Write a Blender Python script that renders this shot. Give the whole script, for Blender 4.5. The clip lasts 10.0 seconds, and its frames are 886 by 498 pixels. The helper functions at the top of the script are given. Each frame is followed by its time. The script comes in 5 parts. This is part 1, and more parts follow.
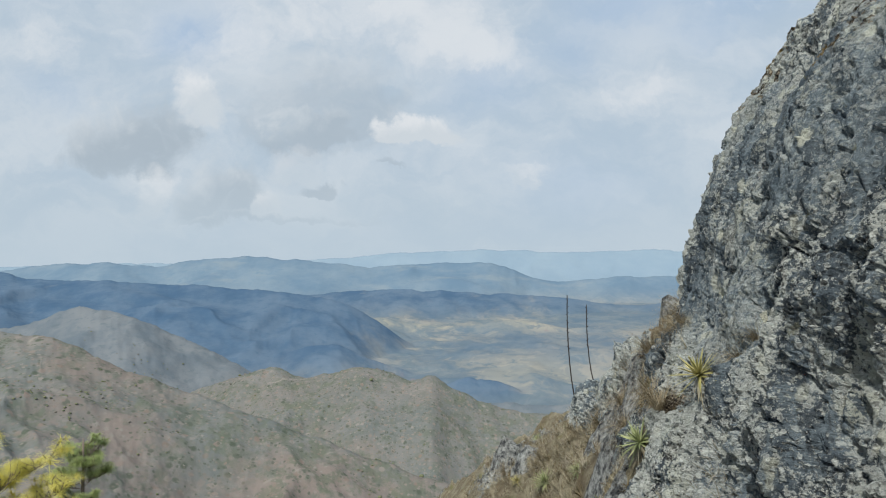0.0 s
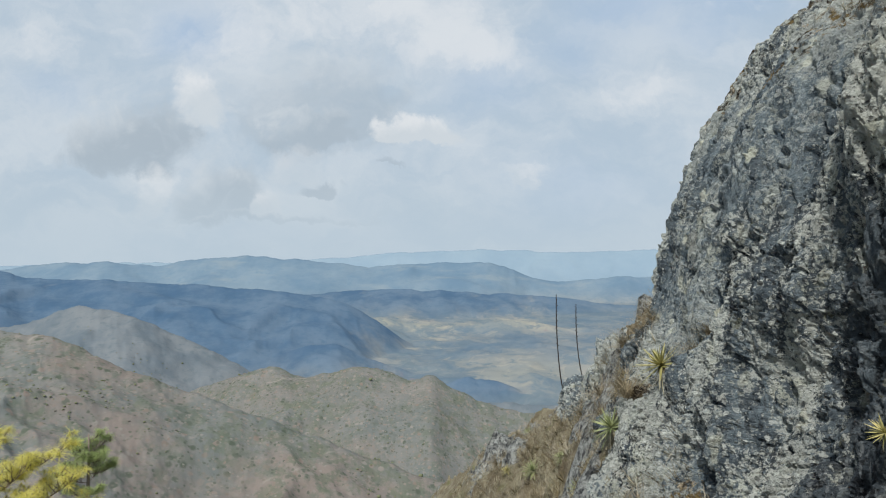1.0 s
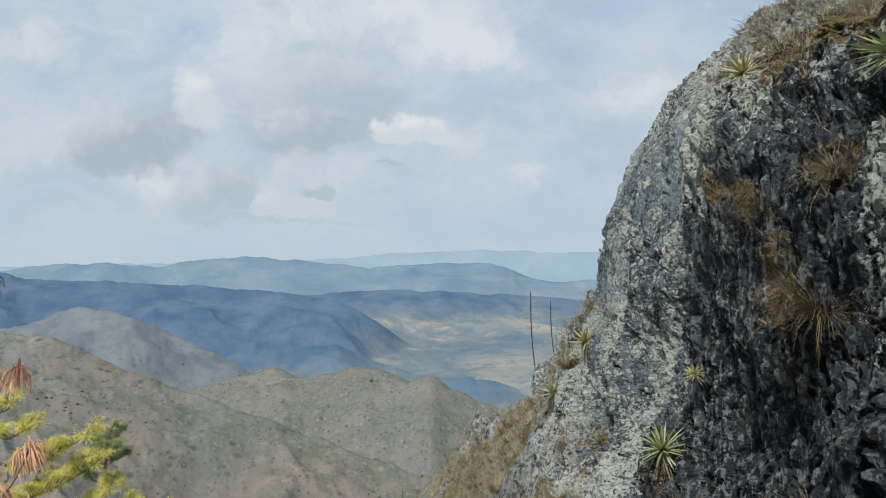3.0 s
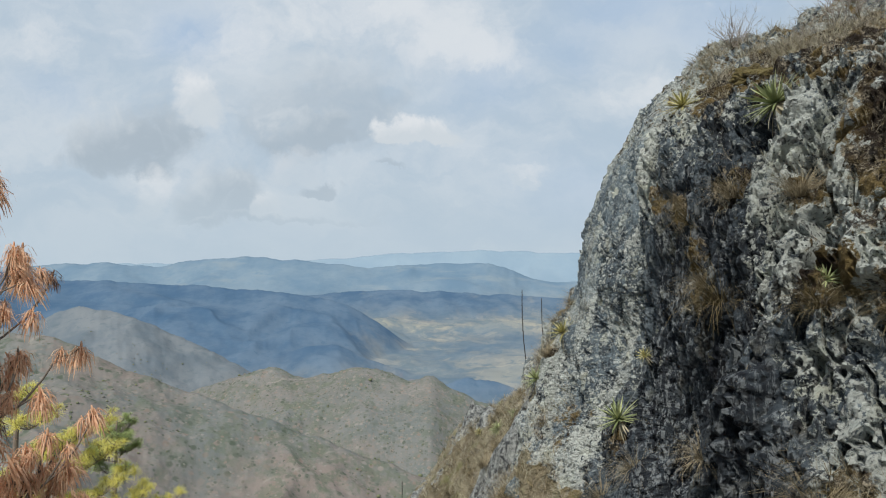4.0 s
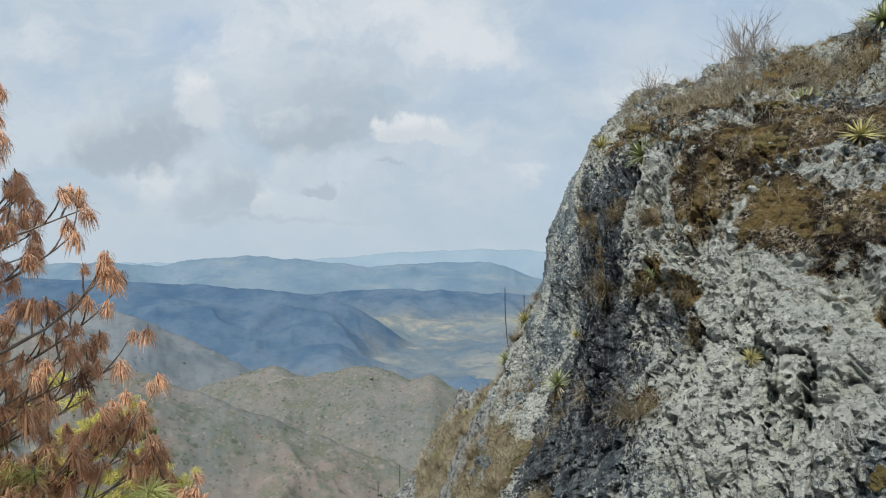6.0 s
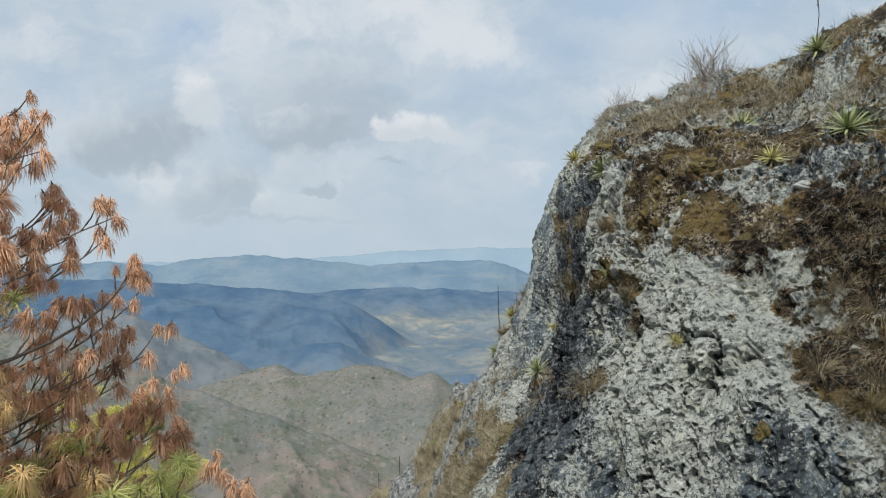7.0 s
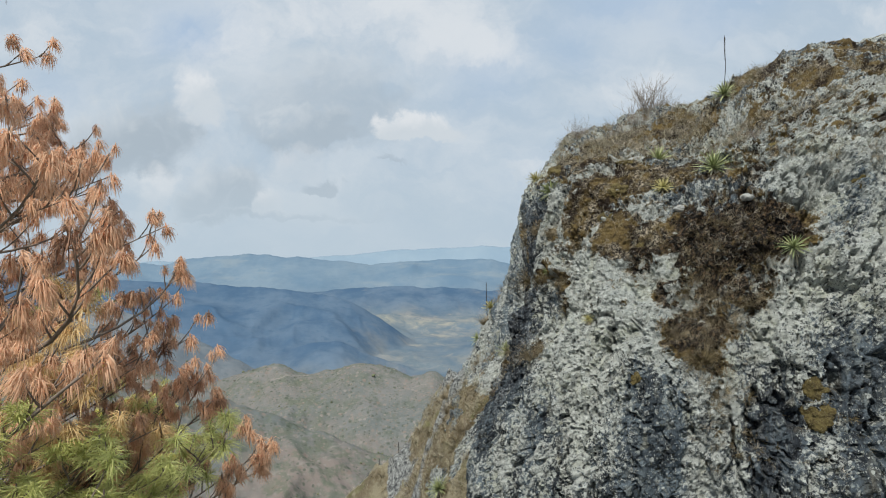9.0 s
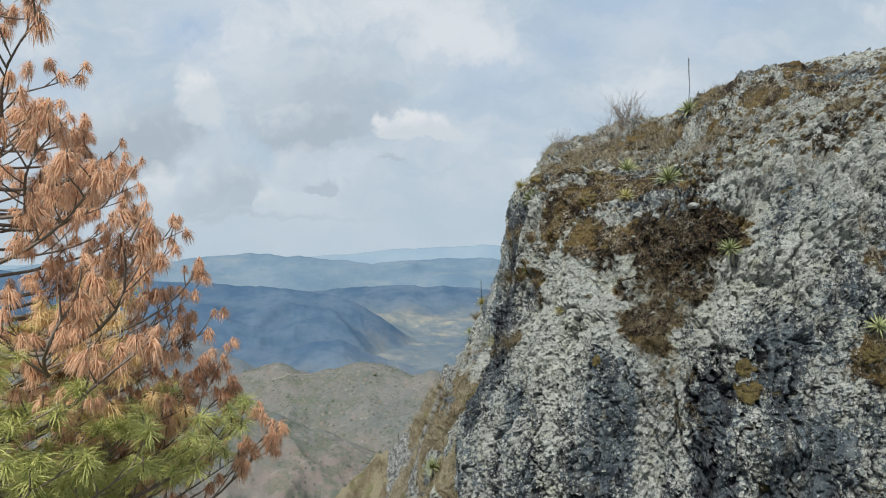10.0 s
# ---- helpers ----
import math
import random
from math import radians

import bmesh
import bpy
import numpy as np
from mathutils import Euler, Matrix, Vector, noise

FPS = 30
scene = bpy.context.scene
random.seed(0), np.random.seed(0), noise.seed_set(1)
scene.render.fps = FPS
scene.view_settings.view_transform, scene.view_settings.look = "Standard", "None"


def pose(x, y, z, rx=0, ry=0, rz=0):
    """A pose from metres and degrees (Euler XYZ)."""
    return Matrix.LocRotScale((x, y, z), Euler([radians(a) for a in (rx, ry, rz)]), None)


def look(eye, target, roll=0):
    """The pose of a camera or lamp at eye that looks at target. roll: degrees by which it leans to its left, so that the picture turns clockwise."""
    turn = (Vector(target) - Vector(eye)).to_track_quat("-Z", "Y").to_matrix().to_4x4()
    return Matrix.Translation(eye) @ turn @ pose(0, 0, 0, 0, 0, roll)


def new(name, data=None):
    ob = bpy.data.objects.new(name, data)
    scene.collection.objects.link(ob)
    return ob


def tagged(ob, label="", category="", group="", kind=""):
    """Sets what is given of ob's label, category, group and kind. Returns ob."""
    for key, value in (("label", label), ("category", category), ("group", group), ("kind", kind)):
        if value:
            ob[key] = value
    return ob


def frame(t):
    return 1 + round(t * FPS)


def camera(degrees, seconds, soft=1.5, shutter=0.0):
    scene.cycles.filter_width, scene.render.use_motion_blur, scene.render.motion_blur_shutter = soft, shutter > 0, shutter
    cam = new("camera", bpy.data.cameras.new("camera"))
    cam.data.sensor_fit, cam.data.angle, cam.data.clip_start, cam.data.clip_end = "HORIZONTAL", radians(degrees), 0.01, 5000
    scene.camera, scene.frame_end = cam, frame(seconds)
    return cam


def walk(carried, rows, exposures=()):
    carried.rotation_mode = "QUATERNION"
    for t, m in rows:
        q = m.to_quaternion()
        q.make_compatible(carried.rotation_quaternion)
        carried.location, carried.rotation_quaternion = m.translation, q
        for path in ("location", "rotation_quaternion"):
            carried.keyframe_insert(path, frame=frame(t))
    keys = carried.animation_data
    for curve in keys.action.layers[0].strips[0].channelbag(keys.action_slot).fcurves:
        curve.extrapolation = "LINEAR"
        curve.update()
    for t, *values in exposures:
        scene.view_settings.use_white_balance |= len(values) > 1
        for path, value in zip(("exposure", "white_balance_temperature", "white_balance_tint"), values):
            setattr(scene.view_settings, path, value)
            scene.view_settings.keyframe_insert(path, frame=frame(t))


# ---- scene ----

# ---------------------------------------------------------------- camera
cam = camera(73.0, 10.0, soft=1.1)
# seconds, eye x y z, yaw, pitch, roll (degrees)
PATH = [
    (0.0, 0.135, 0.120, 1.672, 0.04, 0.00, 0.1),
    (0.5, 0.166, -0.079, 1.690, 0.00, -0.02, 0.0),
    (1.0, 0.220, -0.385, 1.701, 0.00, -0.02, 0.0),
    (1.5, 0.290, -0.730, 1.714, -0.02, 0.00, 0.1),
    (2.0, 0.369, -1.090, 1.726, -0.02, 0.00, 0.1),
    (2.5, 0.429, -1.467, 1.736, -0.02, 0.02, 0.1),
    (4.0, 0.536, -2.712, 1.754, -0.02, 0.06, 0.0),
    (4.5, 0.586, -3.106, 1.770, -0.02, 0.06, 0.0),
    (5.0, 0.641, -3.510, 1.785, 0.00, 0.02, 0.0),
    (5.5, 0.706, -3.909, 1.800, 0.02, 0.00, 0.0),
    (7.0, 0.886, -5.114, 1.866, 0.10, -0.20, 0.3),
    (7.5, 0.946, -5.523, 1.884, 0.13, -0.24, 0.3),
    (8.0, 0.999, -5.950, 1.904, 0.16, -0.28, 0.3),
    (8.5, 1.052, -6.378, 1.919, 0.18, -0.30, 0.4),
    (9.0, 1.103, -6.803, 1.937, 0.18, -0.32, 0.4),
    (9.5, 1.157, -7.227, 1.951, 0.18, -0.34, 0.5),
    (10.0, 1.226, -7.720, 1.970, 0.26, -0.42, 0.5),
]
walk(cam, [(t, pose(x, y, z, 90 + pitch, roll, yaw)) for t, x, y, z, yaw, pitch, roll in PATH])

# ---------------------------------------------------------------- light
SUN_HIGH, SUN_ROUND = 52.0, 203.0  # degrees above the horizon, degrees clockwise from +y
sun = new("sun", bpy.data.lights.new("sun", "SUN"))
sun.data.energy, sun.data.angle, sun.data.color = 4.4, radians(4.0), (1.0, 0.955, 0.88)
s_way = Vector((math.sin(radians(SUN_ROUND)) * math.cos(radians(SUN_HIGH)), math.cos(radians(SUN_ROUND)) * math.cos(radians(SUN_HIGH)), math.sin(radians(SUN_HIGH))))
sun.matrix_world = look(s_way * 60, (0, 0, 0))


class Nodes:
    """Short ways to lay nodes into a tree."""

    def __init__(self, tree):
        self.tree = tree
        tree.nodes.clear()

    def add(self, kind):
        return self.tree.nodes.new(kind)

    def put(self, socket, value):
        if hasattr(value, "links"):
            self.tree.links.new(value, socket)
        elif value is not None:
            socket.default_value = value

    def math(self, op, a, b=None, c=None, clamp=False):
        n = self.add("ShaderNodeMath")
        n.operation, n.use_clamp = op, clamp
        for s, v in zip(n.inputs, (a, b, c)):
            self.put(s, v)
        return n.outputs[0]

    def vec(self, op, a, b=None, scale=None):
        n = self.add("ShaderNodeVectorMath")
        n.operation = op
        self.put(n.inputs[0], a)
        self.put(n.inputs[1], b)
        self.put(n.inputs[3], scale)
        return n.outputs[0]

    def noise(self, vector, scale, detail=4.0, rough=0.55, distort=0.0, colour=False):
        n = self.add("ShaderNodeTexNoise")
        self.put(n.inputs["Vector"], vector)
        for key, v in (("Scale", scale), ("Detail", detail), ("Roughness", rough), ("Distortion", distort)):
            self.put(n.inputs[key], v)
        return n.outputs["Color" if colour else "Fac"]

    def voronoi(self, vector, scale, feature="F1", out="Distance"):
        n = self.add("ShaderNodeTexVoronoi")
        n.feature = feature
        self.put(n.inputs["Vector"], vector)
        self.put(n.inputs["Scale"], scale)
        return n.outputs[out]

    def attribute(self, name):
        n = self.add("ShaderNodeAttribute")
        n.attribute_name = name
        return n.outputs["Fac"]

    def ramp(self, value, low, high, to_low=0.0, to_high=1.0):
        n = self.add("ShaderNodeMapRange")
        n.interpolation_type = "SMOOTHSTEP"
        for s, v in zip(n.inputs, (value, low, high, to_low, to_high)):
            self.put(s, v)
        return n.outputs[0]

    def mix(self, fac, a, b, blend="MIX"):
        n = self.add("ShaderNodeMix")
        n.data_type, n.blend_type = "RGBA", blend
        self.put(n.inputs[0], fac)
        self.put(n.inputs[6], (*a, 1) if isinstance(a, tuple) else a)
        self.put(n.inputs[7], (*b, 1) if isinstance(b, tuple) else b)
        return n.outputs[2]


world = bpy.data.worlds.new("sky")
scene.world = world
world.use_nodes = True
w = Nodes(world.node_tree)
sky = w.add("ShaderNodeTexSky")
sky.sky_type, sky.sun_disc = "NISHITA", False
sky.sun_elevation, sky.sun_rotation, sky.air_density, sky.dust_density = radians(SUN_HIGH), radians(SUN_ROUND), 1.2, 3.0
way = w.add("ShaderNodeTexCoord").outputs["Generated"]
sep = w.add("ShaderNodeSeparateXYZ")
w.put(sep.inputs[0], way)
up = sep.outputs[2]
ahead = w.math("MAXIMUM", w.math("ABSOLUTE", sep.outputs[1]), 0.08)
su = w.math("DIVIDE", sep.outputs[0], ahead)
sv = w.math("DIVIDE", up, ahead)
flat = w.add("ShaderNodeCombineXYZ")
w.put(flat.inputs[0], su), w.put(flat.inputs[1], sv)
warp = w.vec("SCALE", w.vec("SUBTRACT", w.noise(flat.outputs[0], 6.0, 7.0, 0.62, 0.2, colour=True), (0.5, 0.5, 0.5)), scale=0.16)
bent = w.vec("ADD", flat.outputs[0], warp)
bsep = w.add("ShaderNodeSeparateXYZ")
w.put(bsep.inputs[0], bent)
bu, bv = bsep.outputs[0], bsep.outputs[1]


def puff(u, v, wide, tall, amount):
    """A soft lump of cloud, with its middle and half sizes as tangents of the angles."""
    a = w.math("DIVIDE", w.math("SUBTRACT", bu, u), wide)
    b = w.math("DIVIDE", w.math("SUBTRACT", bv, v), tall)
    q = w.math("ADD", w.math("MULTIPLY", a, a), w.math("MULTIPLY", b, b))
    return w.math("MULTIPLY", w.math("POWER", 2.718, w.math("MULTIPLY", q, -1.0)), amount)


def total(lumps):
    value = lumps[0]
    for more in lumps[1:]:
        value = w.math("ADD", value, more)
    return value


streaks = w.noise(w.vec("MULTIPLY", bent, (1.0, 2.2, 1.0)), 4.0, 8.0, 0.6)
curls = w.noise(bent, 13.0, 8.0, 0.62, 0.4)
lobes = w.noise(flat.outputs[0], 15.0, 7.0, 0.56, 0.5)
veil = w.ramp(streaks, 0.34, 0.66, 0.0, 1.0)
clear = w.vec("SCALE", sky.outputs[0], scale=0.085)
blue = total([puff(-0.42, 0.37, 0.07, 0.05, 1.0), puff(0.07, 0.28, 0.06, 0.05, 0.5), puff(0.21, 0.34, 0.08, 0.05, 0.55), puff(0.30, 0.42, 0.10, 0.04, 0.8), puff(0.22, 0.08, 0.13, 0.06, 0.6),
              puff(0.50, 0.42, 0.10, 0.04, 0.9), puff(-0.2, 0.02, 0.5, 0.03, 0.25), puff(-0.66, 0.27, 0.06, 0.03, 0.4), puff(0.45, 0.36, 0.1, 0.04, 0.5)])
bright = total([puff(-0.12, 0.40, 0.28, 0.06, 0.8), puff(0.36, 0.26, 0.10, 0.05, 0.7), puff(0.17, 0.13, 0.05, 0.010, 0.5), puff(-0.68, 0.36, 0.16, 0.05, 0.5), puff(0.62, 0.40, 0.2, 0.03, 0.6),
                puff(0.05, 0.33, 0.09, 0.05, 0.5), puff(-0.485, 0.12, 0.05, 0.04, 0.7), puff(-0.36, 0.33, 0.08, 0.05, 0.5), puff(-0.02, 0.34, 0.12, 0.04, 0.5)])
c0 = w.mix(veil, (0.47, 0.575, 0.68), (0.62, 0.69, 0.755))
c0 = w.mix(w.math("MULTIPLY", blue, 0.75, clamp=True), c0, (0.38, 0.52, 0.71))
c0 = w.mix(0.06, c0, clear)
lit = w.math("ADD", bright, w.math("ADD", w.math("MULTIPLY", w.math("SUBTRACT", curls, 0.5), 1.2), w.math("MULTIPLY", w.math("SUBTRACT", streaks, 0.5), 0.7)))
c0 = w.mix(w.ramp(lit, 0.25, 1.0, 0.0, 0.75), c0, (0.73, 0.765, 0.80))


def cumulus(under_it, u, v, wide, tall, dense, top, base, crisp=0.35):
    """A heap of cloud over what lies behind it: lumpy and lit above, with a soft, grey, level base at v."""
    a = w.math("DIVIDE", w.math("SUBTRACT", bu, u), wide)
    b = w.math("DIVIDE", w.math("SUBTRACT", bv, v), tall)
    over, below = w.math("MAXIMUM", b, 0.0), w.math("MULTIPLY", w.math("MINIMUM", b, 0.0), 3.0)
    q = w.math("ADD", w.math("MULTIPLY", a, a), w.math("ADD", w.math("MULTIPLY", over, over), w.math("MULTIPLY", below, below)))
    edge = w.math("SUBTRACT", w.math("ADD", 1.0, w.math("MULTIPLY", w.math("SUBTRACT", lobes, 0.5), 2.2)), q)
    mask = w.ramp(edge, -0.05, crisp * 1.1, 0.0, dense)
    sun_side = w.math("ADD", b, w.math("ADD", w.math("MULTIPLY", w.math("SUBTRACT", lobes, 0.5), 1.6), w.math("MULTIPLY", a, -0.25)))
    return w.mix(mask, under_it, w.mix(w.ramp(sun_side, 0.1, 0.95), base, top))


GREY_BASE, PALE, WHITE = (0.395, 0.47, 0.54), (0.62, 0.675, 0.72), (0.77, 0.795, 0.82)
c1 = c0
for heap in ((-0.20, 0.20, 0.17, 0.19, 0.55, PALE, GREY_BASE, 0.9), (-0.53, 0.165, 0.13, 0.12, 0.9, PALE, GREY_BASE, 0.8), (-0.395, 0.215, 0.060, 0.085, 0.8, WHITE, PALE, 0.8),
             (-0.225, 0.175, 0.085, 0.055, 0.55, PALE, GREY_BASE, 0.5), (-0.49, 0.085, 0.035, 0.075, 0.55, WHITE, PALE, 0.8), (-0.37, 0.072, 0.10, 0.105, 0.8, PALE, GREY_BASE, 0.8),
             (-0.235, 0.128, 0.055, 0.055, 0.45, WHITE, PALE, 0.9), (-0.196, 0.098, 0.038, 0.022, 0.7, GREY_BASE, GREY_BASE, 0.7), (-0.283, 0.066, 0.030, 0.040, 0.7, WHITE, PALE, 0.6),
             (-0.045, 0.175, 0.080, 0.058, 0.85, WHITE, PALE, 0.5), (-0.093, 0.133, 0.025, 0.012, 0.5, GREY_BASE, GREY_BASE, 0.8), (-0.30, 0.050, 0.22, 0.014, 0.5, PALE, GREY_BASE, 0.9),
             (0.14, 0.12, 0.05, 0.018, 0.35, WHITE, PALE, 0.8)):
    c1 = cumulus(c1, *heap)
c4 = w.mix(w.ramp(up, -0.02, 0.16, 0.75, 0.0), c1, (0.50, 0.60, 0.68))
ground_glow = w.mix(w.ramp(up, -0.14, -0.06), (0.16, 0.16, 0.15), c4)
bg = w.add("ShaderNodeBackground")
w.put(bg.inputs[0], ground_glow)
bg.inputs[1].default_value = 1.0
w.put(w.add("ShaderNodeOutputWorld").inputs[0], bg.outputs[0])


# ---------------------------------------------------------------- materials
def material(name):
    m = bpy.data.materials.new(name)
    m.use_nodes = True
    n = Nodes(m.node_tree)
    b = n.add("ShaderNodeBsdfPrincipled")
    n.put(n.add("ShaderNodeOutputMaterial").inputs[0], b.outputs[0])
    b.inputs["Roughness"].default_value = 0.9
    b.inputs["Specular IOR Level"].default_value = 0.25
    return m, n, b


def place(n):
    return n.add("ShaderNodeNewGeometry").outputs["Position"]


def bumped(n, b, height, strength, distance):
    u = n.add("ShaderNodeBump")
    u.inputs["Strength"].default_value, u.inputs["Distance"].default_value = strength, distance
    n.put(u.inputs["Height"], height)
    n.put(b.inputs["Normal"], u.outputs[0])


def dry_grass_tone(n, p):
    """Matted straw, brown litter and some green."""
    grass = n.mix(n.noise(p, 30.0, 6.0, 0.7), (0.145, 0.130, 0.082), (0.42, 0.38, 0.265))
    brown = n.mix(n.noise(p, 12.0, 5.0, 0.6), (0.060, 0.048, 0.030), (0.27, 0.220, 0.142))
    c = n.mix(n.ramp(n.noise(p, 1.9, 6.0, 0.68), 0.40, 0.60), grass, brown)
    green = n.ramp(n.noise(p, 2.7, 5.0, 0.6), 0.54, 0.66)
    return n.mix(n.math("MULTIPLY", green, 0.6), c, (0.150, 0.160, 0.062))


def rock_material():
    """Grey, streaked rock with pale crusts and rosettes of lichen, and moss, litter and dry stems where the mesh says that soil lies."""
    m, n, b = material("lichened rock")
    p = place(n)
    wet, cover, heath, straw, slab = (n.attribute(k) for k in ("stain", "soil", "heath", "straw", "slab"))
    tall = n.vec("MULTIPLY", p, (1.0, 1.0, 0.38))
    bent_p = n.vec("ADD", p, n.vec("SCALE", n.noise(p, 16.0, 3.0, 0.6, colour=True), scale=0.07))
    base = n.mix(n.ramp(n.noise(tall, 5.0, 9.0, 0.7), 0.36, 0.64), (0.012, 0.017, 0.025), (0.128, 0.164, 0.190))
    smooth = n.mix(n.ramp(n.noise(tall, 9.0, 8.0, 0.66, 0.5), 0.36, 0.62), (0.060, 0.085, 0.106), (0.178, 0.220, 0.242))
    base = n.mix(slab, base, smooth)
    dark = n.ramp(n.noise(n.vec("MULTIPLY", p, (1.0, 1.0, 0.13)), 7.0, 7.0, 0.65, 0.6), 0.48, 0.60)
    base = n.mix(n.math("MULTIPLY", dark, n.math("SUBTRACT", 0.8, n.math("MULTIPLY", slab, 0.42))), base, (0.010, 0.012, 0.016))
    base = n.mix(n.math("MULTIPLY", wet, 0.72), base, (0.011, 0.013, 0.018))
    runs = n.noise(n.vec("MULTIPLY", p, (1.0, 1.0, 0.22)), 24.0, 7.0, 0.72, 0.4)
    base = n.mix(n.math("MULTIPLY", n.ramp(runs, 0.50, 0.58), n.math("MULTIPLY", wet, 0.75)), base, (0.25, 0.275, 0.285))
    tan = n.ramp(n.noise(p, 2.2, 5.0, 0.6), 0.58, 0.70)
    base = n.mix(n.math("MULTIPLY", tan, 0.4), base, (0.22, 0.21, 0.165))
    crust = n.noise(p, 24.0, 9.0, 0.74)
    where = n.math("SUBTRACT", n.math("SUBTRACT", n.noise(tall, 1.5, 5.0, 0.62), 0.5), n.math("MULTIPLY", wet, 0.32))
    lich = n.ramp(n.math("ADD", crust, n.math("MULTIPLY", where, 1.15)), 0.466, 0.534)
    pale = n.mix(n.noise(p, 40.0, 5.0, 0.75), (0.25, 0.275, 0.255), (0.69, 0.715, 0.655))
    pale = n.mix(n.ramp(n.noise(p, 2.9, 3.0, 0.6), 0.52, 0.66, 0.0, 0.5), pale, (0.47, 0.49, 0.37))
    base = n.mix(n.math("MULTIPLY", lich, n.math("SUBTRACT", 0.9, n.math("MULTIPLY", slab, 0.50))), base, pale)
    flake = n.add("ShaderNodeTexVoronoi")
    n.put(flake.inputs["Vector"], n.vec("ADD", n.vec("MULTIPLY", p, (1.0, 1.0, 0.55)), n.vec("SCALE", n.noise(p, 9.0, 4.0, 0.65, colour=True), scale=0.16)))
    flake.inputs["Scale"].default_value = 9.0
    tint = n.add("ShaderNodeSeparateColor")
    n.put(tint.inputs[0], flake.outputs["Color"])
    bare = n.math("MULTIPLY", n.ramp(tint.outputs[0], 0.70, 0.76), n.math("MULTIPLY", slab, n.ramp(flake.outputs["Distance"], 0.30, 0.52, 0.8, 0.0)))
    base = n.mix(bare, base, n.mix(tint.outputs[1], (0.36, 0.40, 0.39), (0.56, 0.56, 0.43)))
    height = n.math("MULTIPLY", crust, 0.5)
    for scale, lift, bright, much in ((21.0, 0.20, 0.62, 0.8), (47.0, 0.12, 0.68, 0.55)):
        cell = n.add("ShaderNodeTexVoronoi")
        n.put(cell.inputs["Vector"], bent_p)
        cell.inputs["Scale"].default_value = scale
        pick = n.add("ShaderNodeSeparateColor")
        n.put(pick.inputs[0], cell.outputs["Color"])
        grows = n.ramp(n.math("SUBTRACT", n.math("ADD", pick.outputs[0], n.math("MULTIPLY", where, 1.6)), n.math("MULTIPLY", wet, 0.48)), 0.54, 0.62)
        disc = n.math("MULTIPLY", grows, n.ramp(cell.outputs["Distance"], 0.34, 0.50, 1.0, 0.0))
        disc = n.math("MULTIPLY", disc, n.math("SUBTRACT", 1.0, n.math("MULTIPLY", slab, 0.55)))
        base = n.mix(n.math("MULTIPLY", disc, much), base, n.mix(pick.outputs[1], (0.30, 0.335, 0.315), (bright, bright * 1.05, bright * 0.99)))
        shaded_pit = n.math("MULTIPLY", n.math("MULTIPLY", n.ramp(pick.outputs[2], 0.65, 0.71), n.math("SUBTRACT", 1.0, n.math("MULTIPLY", slab, 0.8))), n.ramp(cell.outputs["Distance"], 0.22, 0.45, 1.0, 0.0))
        # near-black colour puts the shade into the small pits that the bump sinks
        base = n.mix(n.math("MULTIPLY", shaded_pit, 0.85), base, (0.010, 0.011, 0.013))
        height = n.math("ADD", height, n.math("MULTIPLY", n.math("SUBTRACT", disc, n.math("MULTIPLY", shaded_pit, 1.4)), lift))
    olive = n.ramp(n.noise(p, 8.0, 6.0, 0.7), 0.62, 0.70)
    base = n.mix(n.math("MULTIPLY", olive, 0.5), base, (0.13, 0.12, 0.05))
    fray = n.math("MULTIPLY", n.math("SUBTRACT", n.noise(p, 9.0, 8.0, 0.72), 0.5), 1.9)
    mask = n.ramp(n.math("ADD", cover, fray), 0.44, 0.56)
    moss = n.mix(n.ramp(n.noise(p, 3.0, 6.0, 0.65), 0.42, 0.56), (0.020, 0.013, 0.008), (0.150, 0.108, 0.042))
    litter = n.mix(n.ramp(n.noise(p, 36.0, 7.0, 0.78), 0.46, 0.60), (0.014, 0.011, 0.009), (0.40, 0.35, 0.26))
    soil = n.mix(n.ramp(n.noise(p, 5.0, 6.0, 0.7), 0.48, 0.60), moss, litter)
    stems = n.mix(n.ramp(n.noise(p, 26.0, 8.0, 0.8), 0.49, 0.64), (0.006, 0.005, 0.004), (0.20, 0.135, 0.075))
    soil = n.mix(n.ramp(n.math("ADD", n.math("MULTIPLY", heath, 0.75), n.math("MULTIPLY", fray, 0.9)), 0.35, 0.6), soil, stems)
    soil = n.mix(straw, soil, dry_grass_tone(n, p))
    n.put(b.inputs["Base Color"], n.mix(mask, base, soil))
    bumped(n, b, n.math("ADD", height, n.math("MULTIPLY", n.noise(p, 70.0, 6.0, 0.7), 0.22)), 1.0, 0.07)
    return m


def earth_material():
    """Dry grass and litter over soil, with stones showing."""
    m, n, b = material("dry grass slope")
    p = place(n)
    c = dry_grass_tone(n, p)
    bare = n.add("ShaderNodeAttribute")
    bare.attribute_name = "bare"
    stone = n.ramp(n.math("ADD", bare.outputs["Fac"], n.math("MULTIPLY", n.math("SUBTRACT", n.noise(p, 7.0, 7.0, 0.7), 0.5), 1.1)), 0.46, 0.56)
    c = n.mix(stone, c, n.mix(n.ramp(n.noise(p, 11.0, 9.0, 0.78), 0.38, 0.62), (0.035, 0.039, 0.045), (0.42, 0.44, 0.42)))
    n.put(b.inputs["Base Color"], c)
    bumped(n, b, n.noise(p, 26.0, 9.0, 0.75), 1.0, 0.08)
    return m


